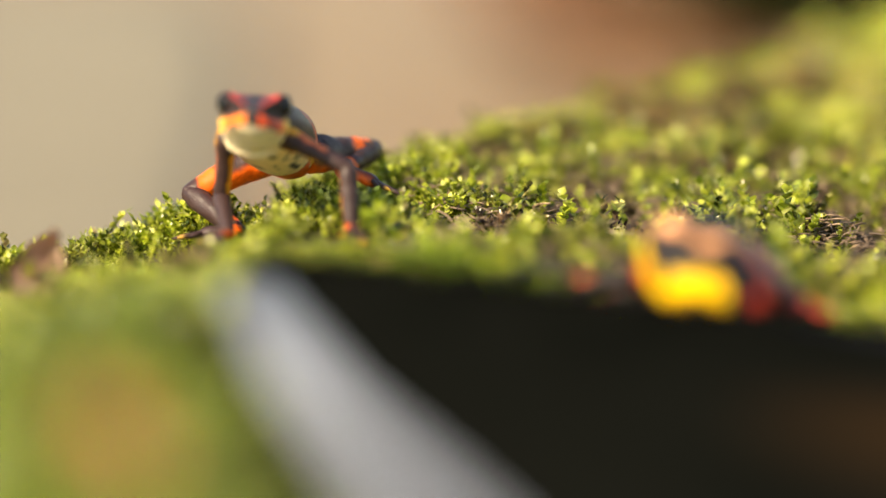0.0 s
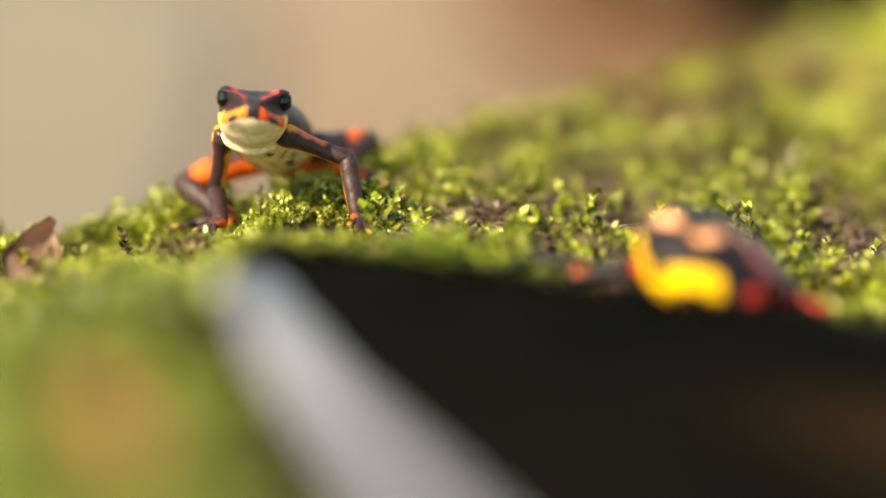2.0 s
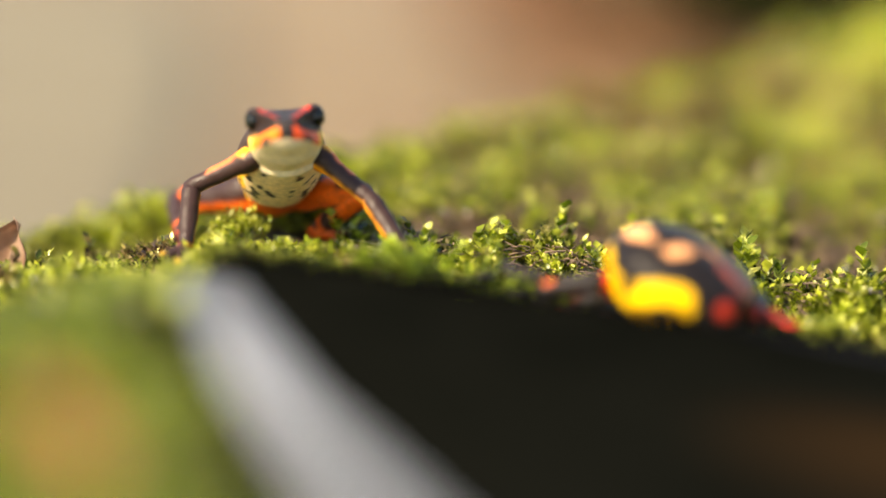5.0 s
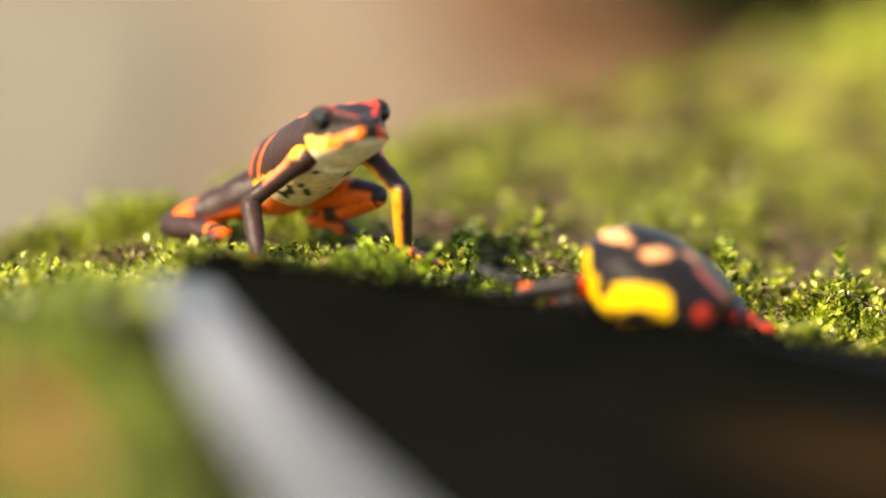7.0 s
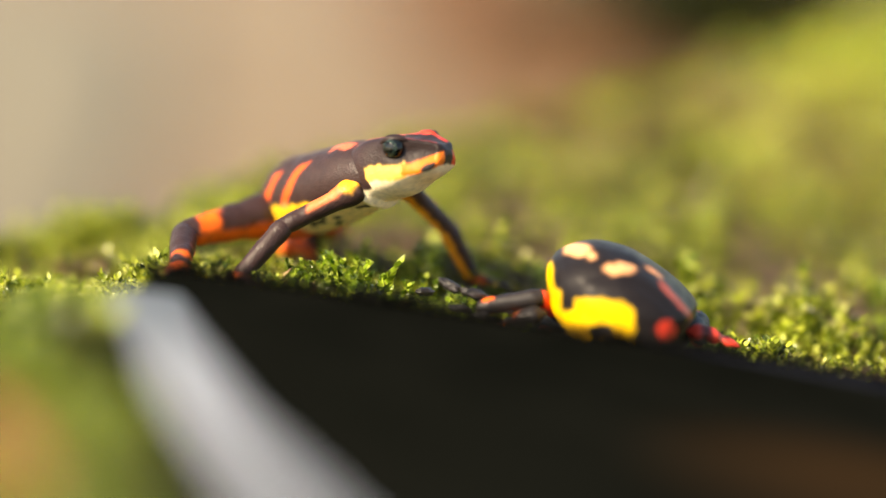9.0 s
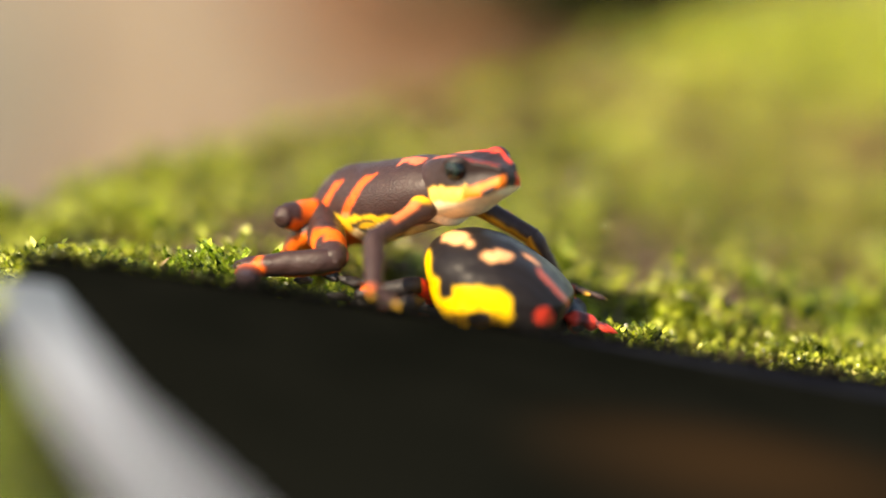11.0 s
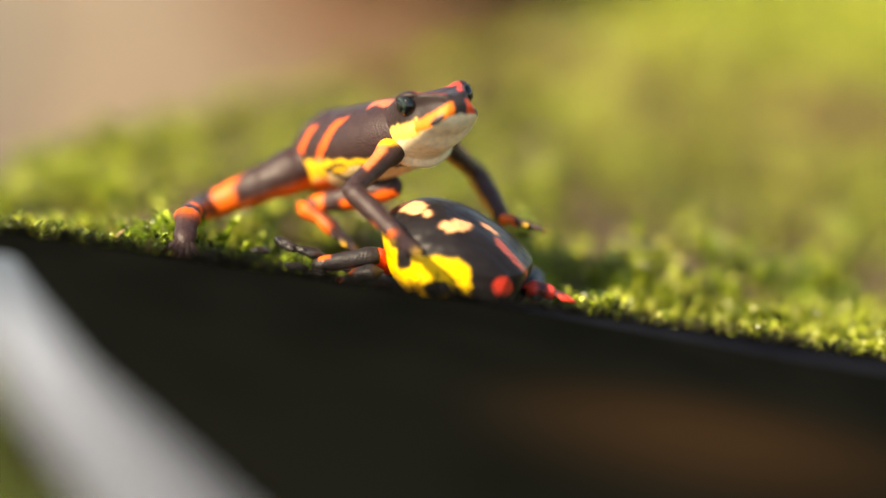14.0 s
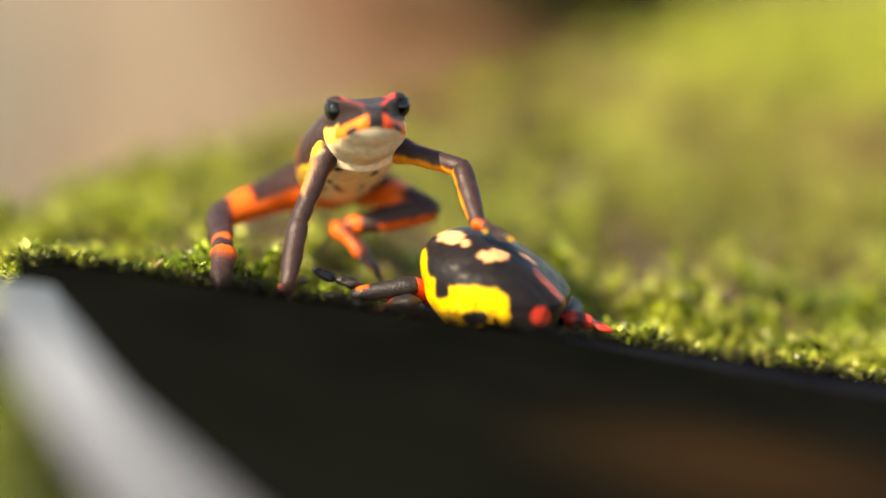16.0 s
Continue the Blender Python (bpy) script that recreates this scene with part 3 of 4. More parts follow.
# the head, in millimetres: along, then crown, brow ridge, cheek, lip, jaw and throat as (half width, height)
HEAD = [(4.6, (0, 3.0), (1.5, 2.6), (2.6, 1.0), (2.8, -0.5), (2.0, -2.0), (0, -2.6)),
        (6.0, (0, 5.0), (2.9, 4.4), (4.8, 1.8), (5.0, -0.6), (4.0, -4.0), (0, -5.5)),
        (9.0, (0, 5.7), (3.8, 5.2), (5.7, 2.4), (5.9, -0.9), (4.4, -3.9), (0, -5.5)),
        (13.0, (0, 5.3), (4.5, 5.2), (5.8, 2.6), (6.0, -1.1), (4.3, -3.9), (0, -5.6)),
        (16.5, (0, 4.7), (5.1, 5.3), (5.5, 2.8), (5.9, -1.1), (4.2, -3.4), (0, -4.9)),
        (19.0, (0, 4.1), (4.1, 4.7), (4.2, 2.3), (5.1, -1.1), (3.3, -2.6), (0, -3.4)),
        (21.3, (0, 3.6), (2.8, 4.0), (3.0, 2.1), (4.2, -0.8), (2.6, -1.9), (0, -2.5)),
        (22.8, (0, 3.2), (2.0, 3.4), (2.2, 1.8), (3.1, -0.3), (2.1, -1.0), (0, -1.4)),
        (23.7, (0, 2.7), (1.4, 2.7), (1.6, 1.7), (1.8, 0.6), (1.2, 0.2), (0, 0.0)),
        (24.1, (0, 1.9), (0.4, 1.8), (0.5, 1.5), (0.5, 1.2), (0.3, 1.1), (0, 1.0))]


def head_colour(x, y, z):
    n1 = wob((x, y, z), 0.35, 1.3)
    n2 = wob((x + 9, y, z), 0.9, 0.7)
    ax = abs(x)
    lip = float(np.interp(y, (9, 16.5, 19, 21.3, 22.8, 24), (-1.2, -1.3, -1.3, -1.0, -0.5, 0.2))) + n2 * 0.25
    ridge = float(np.interp(y, (9, 13, 16.5, 19, 21.3, 22.8, 24), (3.8, 4.5, 5.1, 4.1, 2.8, 2.0, 1.2))) * 1.1
    col = MAROON * float(np.interp(y, (10, 15), (1.0, 0.5)))
    if z > 2.7 and 17.8 + n2 < y < 23.0 and ridge - 1.15 + n2 * 0.6 < ax < ridge - 0.25 and z > 3.1:
        col = RED * 0.65
    if z > 3.0 and 7.0 + n1 < y < 13.5 + n1 and 1.1 + n2 * 0.5 < ax < 3.8 + n2:
        col = RED * 0.85 + SALMON * 0.2
    if z > 3.6 and 13.2 < y < 17.9 and ridge - 2.2 + n2 * 0.6 < ax < ridge - 0.6:
        col = RED * 0.75
    if z < lip:
        col = CREAM
        if y < 10.5 and z > -2.6 + n1:
            col = MAROON
    if 10.5 + n2 < y < 18.5 and lip - 0.8 + n1 * 0.4 < z < lip + 1.9 + n2 * 0.6 and ax > 2.5:
        col = YELLOW * 0.85 + CREAM * 0.2
    if y > 17.8 + n2 and lip - 0.3 < z < lip + 1.9 + n1 * 0.3:
        col = ORANGE * (0.85 if x > 0 else 0.4) + (YELLOW * 0.15 if x > 0 else RED * 0.6)
    if y > 19.0 and ((ax - 3.9) / 0.9) ** 2 + ((z - lip - 0.2) / 0.55) ** 2 < 1:
        col = INK * 1.5
    if y > 20.5 and ax < 1.25 + n2 * 0.25 and z > lip - 0.3:
        col = INK * 2
    return col


def head_mesh():
    nu, half = 190, 90
    ys = np.array([r[0] for r in HEAD])
    P = np.array([r[1:] for r in HEAD], float) * (1.10, 1)
    loop = np.concatenate([P, P[:, 4:0:-1] * (-1, 1)], 1)
    n = loop.shape[1]
    ring = []
    for k in range(half * 2):
        u = k / (half * 2) * n
        i, f = int(u), u - int(u)
        a, b, c, d = [loop[:, (i + q) % n] for q in (-1, 0, 1, 2)]
        ring.append(0.5 * (2 * b + (c - a) * f + (2 * a - 5 * b + 4 * c - d) * f * f + (3 * b - a - 3 * c + d) * f ** 3))
    ring = np.stack(ring, 1)
    nv = ring.shape[1]
    s = np.linspace(0, 1, nu)
    y = ys[0] + (ys[-1] - ys[0]) * (1 - (1 - s) ** 1.35)
    slope = np.gradient(ring, ys, axis=0)
    i = np.clip(np.searchsorted(ys, y) - 1, 0, len(ys) - 2)
    h = (ys[i + 1] - ys[i])[:, None, None]
    u = ((y - ys[i])[:, None, None]) / h
    G = (2*u**3 - 3*u**2 + 1) * ring[i] + (u**3 - 2*u**2 + u) * h * slope[i] + (3*u**2 - 2*u**3) * ring[i+1] + (u**3 - u**2) * h * slope[i+1]
    g = np.array([[head_colour(G[a, b, 0], y[a], G[a, b, 1]) for b in range(nv)] for a in range(nu)])
    for _ in range(2):
        g = 0.4 * g + 0.15 * (np.vstack([g[:1], g[:-1]]) + np.vstack([g[1:], g[-1:]]) + np.roll(g, 1, 1) + np.roll(g, -1, 1))
    V = []
    for a in range(nu):
        for b in range(nv):
            x, z = G[a, b] / 1000
            V.append((x, *bent(y[a] / 1000, z)[:2]))
    F = [(a * nv + b, a * nv + (b + 1) % nv, (a + 1) * nv + (b + 1) % nv, (a + 1) * nv + b) for a in range(nu - 1) for b in range(nv)]
    F += [tuple(range(nv))[::-1], tuple((nu - 1) * nv + b for b in range(nv))]
    return mesh_of("head", V, F, SKIN, True, g.reshape(-1, 3))


UPPER, FORE, THIGH, SHANK = 0.0135, 0.0118, 0.0185, 0.0165
SHOULDER, HIP = Vector((0.0060, 0.0075, -0.0022)), Vector((0.0046, -0.0176, -0.0006))


def frog():
    root = tagged(new("frog"), "slender maroon-black frog with orange stripes and cream throat walking on moss", "frog")
    def torso_colour(p, a, s):
        if p[1] > 0.0066 * LONG and p[2] > -0.0022 * DEEP and abs(p[0]) > 0.0015:
            return MAROON
        return body_colour(p, a, s)
    V, F, c = tube(TORSO, 230, 170, torso_colour)
    part("torso", mesh_of("torso", [(x, *bent(y, z)[:2]) for x, y, z in V], F, SKIN, True, c), root)
    body = part("head", head_mesh(), root)
    head_y, head_z, head_turn = bent(0.0165, 0.0)
    head = Matrix.Translation((0, head_y, head_z)) @ Matrix.Rotation(-head_turn, 4, "X")
    for sx in (-1, 1):
        eye = part("eye", from_bm("eye", ball(0.0020, (0.86, 1, 1)), EYE), body, "glossy black eye with a green rim")
        eye.matrix_basis = head @ pose(sx * 0.0056, 0.0, 0.0034)
        ring = bmesh.new()
        bmesh.ops.create_cone(ring, cap_ends=False, segments=28, radius1=0.00139, radius2=0.00105, depth=0.00024)
        iris = part("iris", from_bm("iris", ring, IRIS), eye)
        iris.matrix_basis = pose(sx * 0.00143, 0.0002, 0.0001, 0, 90 * sx, 0)
        lid_v, lid_f, lid_c = tube([(-0.0028, 0.00005, 0.00005, -0.0005, 0), (-0.0018, 0.0010, 0.0006, 0, 0), (0, 0.0015, 0.0008, 0.0002, 0), (0.0016, 0.0010, 0.0006, 0, 0), (0.0030, 0.00005, 0.00005, -0.0005, 0)], 40, 30,
                                   lambda p, a, s: RED * 0.75 if math.cos(a) * sx < -0.2 and math.sin(a) > 0 and p[1] < 0.003 else MAROON * 0.6)
        lid = part("eyelid", mesh_of("eyelid", lid_v, lid_f, SKIN, True, lid_c), body)
        lid.matrix_basis = head @ pose(sx * 0.0052, 0.0, 0.0048, 0, 0, sx * 14)
    limbs = {}
    for key, sx, fore in (("AR", 1, True), ("AL", -1, True), ("HR", 1, False), ("HL", -1, False)):
        if fore:
            a = part("upper_arm", limb("upper_arm", UPPER, 0.0023, 0.0018, 0.0015), root)
            b = part("forearm", limb("forearm", FORE, 0.0016, 0.0018, 0.0013, "forearm" if sx > 0 else "plain_forearm"), root)
            f = digits("front_foot", 0.0026, [(-38, 0.0042), (-12, 0.0058), (14, 0.0060), (42, 0.0042)], root)
        else:
            a = part("thigh", limb("thigh", THIGH, 0.0040, 0.0034, 0.0021), root)
            b = part("shank", limb("shank", SHANK, 0.0020, 0.0023, 0.0014), root)
            f = digits("hind_foot", 0.0078, [(-34, 0.0042), (-14, 0.0062), (4, 0.0074), (20, 0.0058), (40, 0.0040)], root, None, "dark_foot" if sx > 0 else "foot")
        limbs[key] = (sx, fore, a, b, f)
    return root, limbs, eye, body


walker, walker_limbs, walker_eye, walker_head = frog()


def crouch_shape(p):
    """The crouching body leans over: its top lies to one side and the other flank slopes."""
    x, y, z = p
    up = max(z, 0.0)
    x2 = x - LEAN * up - (SLOPE * x * up / 0.0095 if x > 0 else 0.0)
    return Vector((x2, y, z + TIP * x))


LEAN, SLOPE, TIP = 0.40, 0.24, -0.06


def crouch_colour(p, a, s):
    q = crouch_shape(p) * 1000
    n = wob(q, 0.45, 1.0)
    n2 = wob(q + Vector((0, 0, 7)), 1.1, 0.6)
    u, v = q.x + 0.9, q.z * 0.963 + q.y * 0.229
    gold = np.array((0.86, 0.51, 0.012))
    near = q.y < 4
    edge = 2.2 - 1.0 * (u - 7.0)
    if 7.0 < u < 12.6 and edge - 1.5 < v < edge:
        return RED * 0.8 + SALMON * 0.15 if math.sin((u - v) * 7.0) > -0.4 else INK * 2
    if near:
        if ((u + 7.2) / 2.3) ** 2 + ((v - 7.0) / 1.2) ** 2 + n2 * 1.2 < 1 or (u + 4.6) ** 2 + (v - 5.8) ** 2 < 0.5:
            return SALMON
        if ((u - 0.2) / 2.5) ** 2 + ((v - 3.7 - 0.12 * u) / 1.05) ** 2 + n2 * 1.2 < 1:
            return SALMON
        if 4.6 < u < 7.4 and abs(v - (4.3 - 0.60 * (u - 4.4))) < 0.34 + n2 * 0.9:
            return SALMON * 0.8 + ORANGE * 0.2
        if (u - 8.1) ** 2 + (v + 6.4) ** 2 < 3.1 + n2 * 0.8:
            return RED
    if u < -10.9 + n2 * 0.6 - 0.10 * (v - 2) and v < 4.8 + n * 0.5 and q.y < 9:
        return gold
    top = -0.4 - 0.5 * (u + 9) if u < -8 else -1.5 - 0.9 * max(0.0, u - 0.5)
    if -9.6 < u < -7.4 + n2 * 0.6:
        top = -3.3
    if u < 2.7 + n2 and v < top + n * 0.5 and near:
        return INK * 2 if ((u + 2.8) / 2.2) ** 2 + ((v + 6.6) / 1.2) ** 2 < 1 + n2 else gold
    return INK * 1.1


def crouched_frog():
    root = tagged(new("frog"), "glossy black frog with yellow flank and salmon spots crouching on moss", "frog")
    st = [(-0.0205, 0.0008, 0.0008, -0.002, 0), (-0.0195, 0.0050, 0.0042, -0.0016, 0), (-0.0165, 0.0092, 0.0072, -0.0006, 0), (-0.011, 0.0117, 0.0092, 0.0002, 0), (-0.003, 0.0126, 0.0095, 0.0002, 0),
          (0.005, 0.0110, 0.0082, -0.0010, 0), (0.012, 0.0084, 0.0060, -0.0026, 0), (0.018, 0.0066, 0.0048, -0.0034, 0), (0.022, 0.0055, 0.0040, -0.0035, 0), (0.0245, 0.0010, 0.0010, -0.0035, 0)]
    V, F, c = tube(st, 280, 200, crouch_colour)
    V = [crouch_shape(v) * (1 + 0.025 * noise.noise(Vector(v) * 160) + 0.004 * noise.noise(Vector(v) * 700)) for v in V]
    part("body", mesh_of("body", V, F, WET, True, c), root)
    def seg(name, kind, a, b, r0, r1, r2, tint="dark"):
        a, b = Vector(a) / 1000, Vector(b) / 1000
        ob = part(name, limb(kind, (b - a).length, r0, r1, r2, tint), root)
        ob.matrix_basis = Matrix.Translation(a) @ (b - a).to_track_quat("Y", "Z").to_matrix().to_4x4()
    seg("thigh", "thigh", (-9, -4, -7), (-14, 6, -6), 0.003, 0.003, 0.002)
    seg("shank", "shank", (-14, 6, -6), (-13, -7, -7.5), 0.002, 0.0022, 0.0016)
    seg("upper_arm", "upper_arm", (-9, 0, -5.5), (-14.0, -6.2, 0.2), 0.0016, 0.0018, 0.0014, "ruddy")
    seg("forearm", "forearm", (-14.5, -6.5, 0.2), (-24.0, -7.0, -1.4), 0.0015, 0.0016, 0.0013)
    seg("thigh", "thigh", (9, -4, -6), (13, 4, -6), 0.0028, 0.0028, 0.002)
    seg("shank", "shank", (13, 4, -6), (13, -7, -6.4), 0.002, 0.0020, 0.0014)
    for name, loc, rz in (("hind_foot", (-13, -8, -6.5), 50), ("hind_foot", (12.5, -6.5, -5.4), -80), ("hind_foot", (-14.6, -9.0, -2.2), 80)):
        f = digits(name, 0.0036, [(-34, 0.0036), (-12, 0.0048), (10, 0.0048), (34, 0.0036)], root, "ruddy" if loc[0] > 0 else "dark")
        f.matrix_basis = pose(loc[0] / 1000, loc[1] / 1000, loc[2] / 1000, -14, 0, rz)
    root.matrix_basis = pose(0.0034, 0.0065, -0.0026)
    return root


crouched_frog()


# ---- loose things ----
def dry_leaf(x, y, z, size, turn, mat, name, label):
    root = tagged(new(name), label, "leaf")
    bm = bmesh.new()
    n = 16
    def lie(u, v):
        w = size * 0.32 * math.sin(math.pi * u ** 0.8) ** 0.8 * (1 + 0.10 * math.sin(u * 19 + v)) + 1e-5
        return Vector((v * w, (u - 0.5) * size, 0.25 * size * abs(v) ** 1.5 * (0.4 + 0.6 * u) + 0.06 * size * math.sin(u * 7 + v * 2)))
    grid = [[bm.verts.new(lie(i / n, j / 4)) for j in range(-4, 5)] for i in range(n + 1)]
    for i in range(n):
        for j in range(8):
            bm.faces.new((grid[i][j], grid[i][j + 1], grid[i + 1][j + 1], grid[i + 1][j]))
    bmesh.ops.solidify(bm, geom=bm.faces[:], thickness=size * 0.01)
    part("blade", from_bm("blade", bm, mat), root)
    V, F, r = [], [], size * 0.014
    for i in range(n + 1):
        p = lie(i / n, 0.0)
        for k in range(5):
            V.append(p + Vector((math.cos(k * 1.2566), 0, math.sin(k * 1.2566))) * r * (1.15 - 0.8 * i / n))
        if i:
            F += [((i - 1) * 5 + k, (i - 1) * 5 + (k + 1) % 5, i * 5 + (k + 1) % 5, i * 5 + k) for k in range(5)]
    part("midrib", mesh_of("midrib", V, F, STEM), root)
    root.matrix_basis = pose(x, y, z, *turn)
    return root


dry_leaf(-0.1240, 0.030, -0.0085, 0.0185, (58, 12, -14), DRY, "dry_leaf", "curled brown dry leaf lying in the moss")
dry_leaf(-0.0665, -0.163, 0.0153, 0.0155, (24, 6, 40), AMBER, "dry_leaf", "small orange-brown dry leaf lying on moss")


def bark_chip(x, y, z, size, turn, seed):
    bm = bmesh.new()
    bmesh.ops.create_icosphere(bm, subdivisions=4, radius=1)
    for v in bm.verts:
        d = 1 + 0.30 * noise.noise(v.co * 1.7 + Vector((seed, 0, 0))) + 0.16 * noise.noise(v.co * 5 + Vector((0, seed, 0)))
        v.co = Vector((v.co.x * d, v.co.y * 0.46 * d, v.co.z * 0.36 * d)) * size * 0.75
    ob = tagged(new("bark_chip", from_bm("bark_chip", bm, BARK)), "small black damp wrinkled bark chip on moss", "bark", "bark chips by the case")
    ob.matrix_basis = pose(x, y, z, *turn)
    return ob


for k, (x, y, z, size, turn) in enumerate([(-0.0262, 0.002, -0.0010, 0.0032, (8, 24, -12)), (-0.0220, 0.001, -0.0022, 0.0034, (0, 20, 14)), (-0.0172, 0.000, -0.0038, 0.0030, (10, 26, -20)),
                                           (-0.0245, -0.002, -0.0040, 0.0028, (-5, 14, 25)), (-0.0205, -0.003, -0.0050, 0.0026, (0, 12, 4)), (-0.0310, 0.006, -0.0030, 0.0026, (0, 10, 40))]):
    bark_chip(x, y, z, size, turn, k * 3.7)


def far_stone(x, y, size, turn, mat, name, label, cat):
    bm = bmesh.new()
    bmesh.ops.create_icosphere(bm, subdivisions=4, radius=1)
    for v in bm.verts:
        d = 1 + 0.10 * noise.noise(v.co * 1.3 + Vector((x, y, 0))) + 0.05 * noise.noise(v.co * 4)
        q = [abs(c) ** 0.6 * (1 if c > 0 else -1) for c in v.co]
        v.co = Vector((q[0] * size[0] * d, q[1] * size[1] * d, q[2] * size[2] * d))
    ob = tagged(new(name, from_bm(name, bm, mat)), label, cat)
    ob.matrix_basis = pose(x, y, -0.35 + size[2] * 0.5, 0, 0, turn)
    return ob


far_stone(-0.98, 2.63, (0.42, 1.5, 0.02), 10.4, PALE, "stone", "flat pale grey-tan stone on the forest floor", "stone")
dry_leaf(-0.13, 2.46, -0.31, 0.44, (20, 4, 50), RUST, "fallen_leaf", "large rust-brown fallen leaf on the ground")


def shrub(x, y, width, height_of, count):
    r = np.random.default_rng(9)
    V, F = [], []
    for i in range(count):
        p = np.array((r.normal(0, width * 0.4), r.normal(0, width * 0.4), abs(r.normal(0, height_of * 0.5))))
        d = r.normal(0, 1, 3)
        d[2] = abs(d[2]) * 0.6
        d /= np.linalg.norm(d)
        e = np.cross(d, r.normal(0, 1, 3))
        e /= np.linalg.norm(e)
        ln, b = r.uniform(0.05, 0.10), len(V)
        V += [p, p + d * ln * 0.5 + e * ln * 0.2, p + d * ln, p + d * ln * 0.5 - e * ln * 0.2]
        F += [(b, b + 1, b + 2), (b, b + 2, b + 3)]
    root = tagged(new("shrub"), "low dark olive-green shrub on the forest floor", "shrub")
    root.location = (x, y, -0.35)
    part("foliage", big_mesh("foliage", np.array(V), np.array(F), FERN), root)
    for i in range(6):
        a = i * 1.05
        tip = Vector((math.cos(a) * width * 0.35, math.sin(a) * width * 0.35, height_of))
        bm = bmesh.new()
        bmesh.ops.create_cone(bm, cap_ends=True, segments=8, radius1=0.007, radius2=0.003, depth=tip.length)
        bmesh.ops.translate(bm, vec=(0, 0, tip.length / 2), verts=bm.verts)
        twig = part("twig", from_bm("twig", bm, STEM), root)
        twig.matrix_basis = tip.to_track_quat("Z", "Y").to_matrix().to_4x4()
    return root


shrub(0.15, 2.72, 0.24, 0.13, 5200)


# ---- movement ----
def frame_of(along, pole):
    """A turn that lays +Y along a direction with +Z towards the pole."""
    yv = along.normalized()
    xv = yv.cross(pole).normalized()
    zv = xv.cross(yv)
    return Matrix((xv, yv, zv)).transposed().to_4x4()


tracks = {}


def put(ob, t, m):
    tracks.setdefault(ob.name, (ob, []))[1].append((t, m))


def step(t, snout, turn, *feet):
    """One key pose of the walking frog: snout, (yaw, pitch, head yaw, head pitch), then (end, bend) of each limb, in millimetres."""
    yaw, pitch, head_yaw, head_pitch = [radians(v) for v in turn]
    fwd = Vector((math.sin(yaw) * math.cos(pitch), -math.cos(yaw) * math.cos(pitch), math.sin(pitch)))
    right = fwd.cross(Vector((0, 0, 1))).normalized()
    rot = Matrix((right, fwd, right.cross(fwd))).transposed().to_4x4()
    neck, tip = Vector((0, *bent(0.0090, 0.0)[:2])), Vector((0, *bent(0.0230, 0.0006)[:2]))
    nod = Matrix.Translation(neck) @ Matrix.Rotation(head_yaw, 4, "Z") @ Matrix.Rotation(head_pitch, 4, "X") @ Matrix.Translation(-neck)
    m = Matrix.Translation(Vector(snout) / 1000) @ rot @ Matrix.Translation(-(nod @ tip))
    inv = m.inverted()
    put(walker, t, m)
    put(walker_head, t, nod)
    for key, (end, bend, *toe) in zip(("AR", "AL", "HR", "HL"), feet):
        sx, fore, a, b, f = walker_limbs[key]
        root_at = SHOULDER if fore else HIP
        l1, l2 = (UPPER, FORE) if fore else (THIGH, SHANK)
        h = Vector((root_at.x * sx, root_at.y, root_at.z))
        w = inv @ (Vector(end) / 1000)
        q = inv @ (Vector(bend) / 1000)
        d = w - h
        dist = min(max(d.length, abs(l1 - l2) + 0.0008), (l1 + l2) * 0.995)
        d.normalize()
        pole = (q - h) - d * (q - h).dot(d)
        if pole.length < 0.0012:
            pole += Vector((sx * 0.003, -0.002 if fore else 0.002, 0.001))
            pole -= d * pole.dot(d)
        pole.normalize()
        ca = (l1 * l1 + dist * dist - l2 * l2) / (2 * l1 * dist)
        ca = min(1.0, max(-1.0, ca))
        knee = h + d * (l1 * ca) + pole * (l1 * math.sqrt(1 - ca * ca))
        tip = h + d * dist
        outer = Vector((sx * (1.0 if fore else 0.5), 0.3, 0.75))
        put(a, t, Matrix.Translation(h) @ frame_of(knee - h, outer))
        put(b, t, Matrix.Translation(knee) @ frame_of(tip - knee, outer))
        heading = yaw - sx * radians(25 if fore else 55)
        flat = inv.to_3x3() @ Vector((math.sin(heading), -math.cos(heading), -0.12))
        if toe:
            flat = inv @ (Vector(toe[0]) / 1000) - tip
        put(f, t, Matrix.Translation(tip) @ frame_of(flat, inv.to_3x3() @ Vector((0.15, 0.25, 1))))


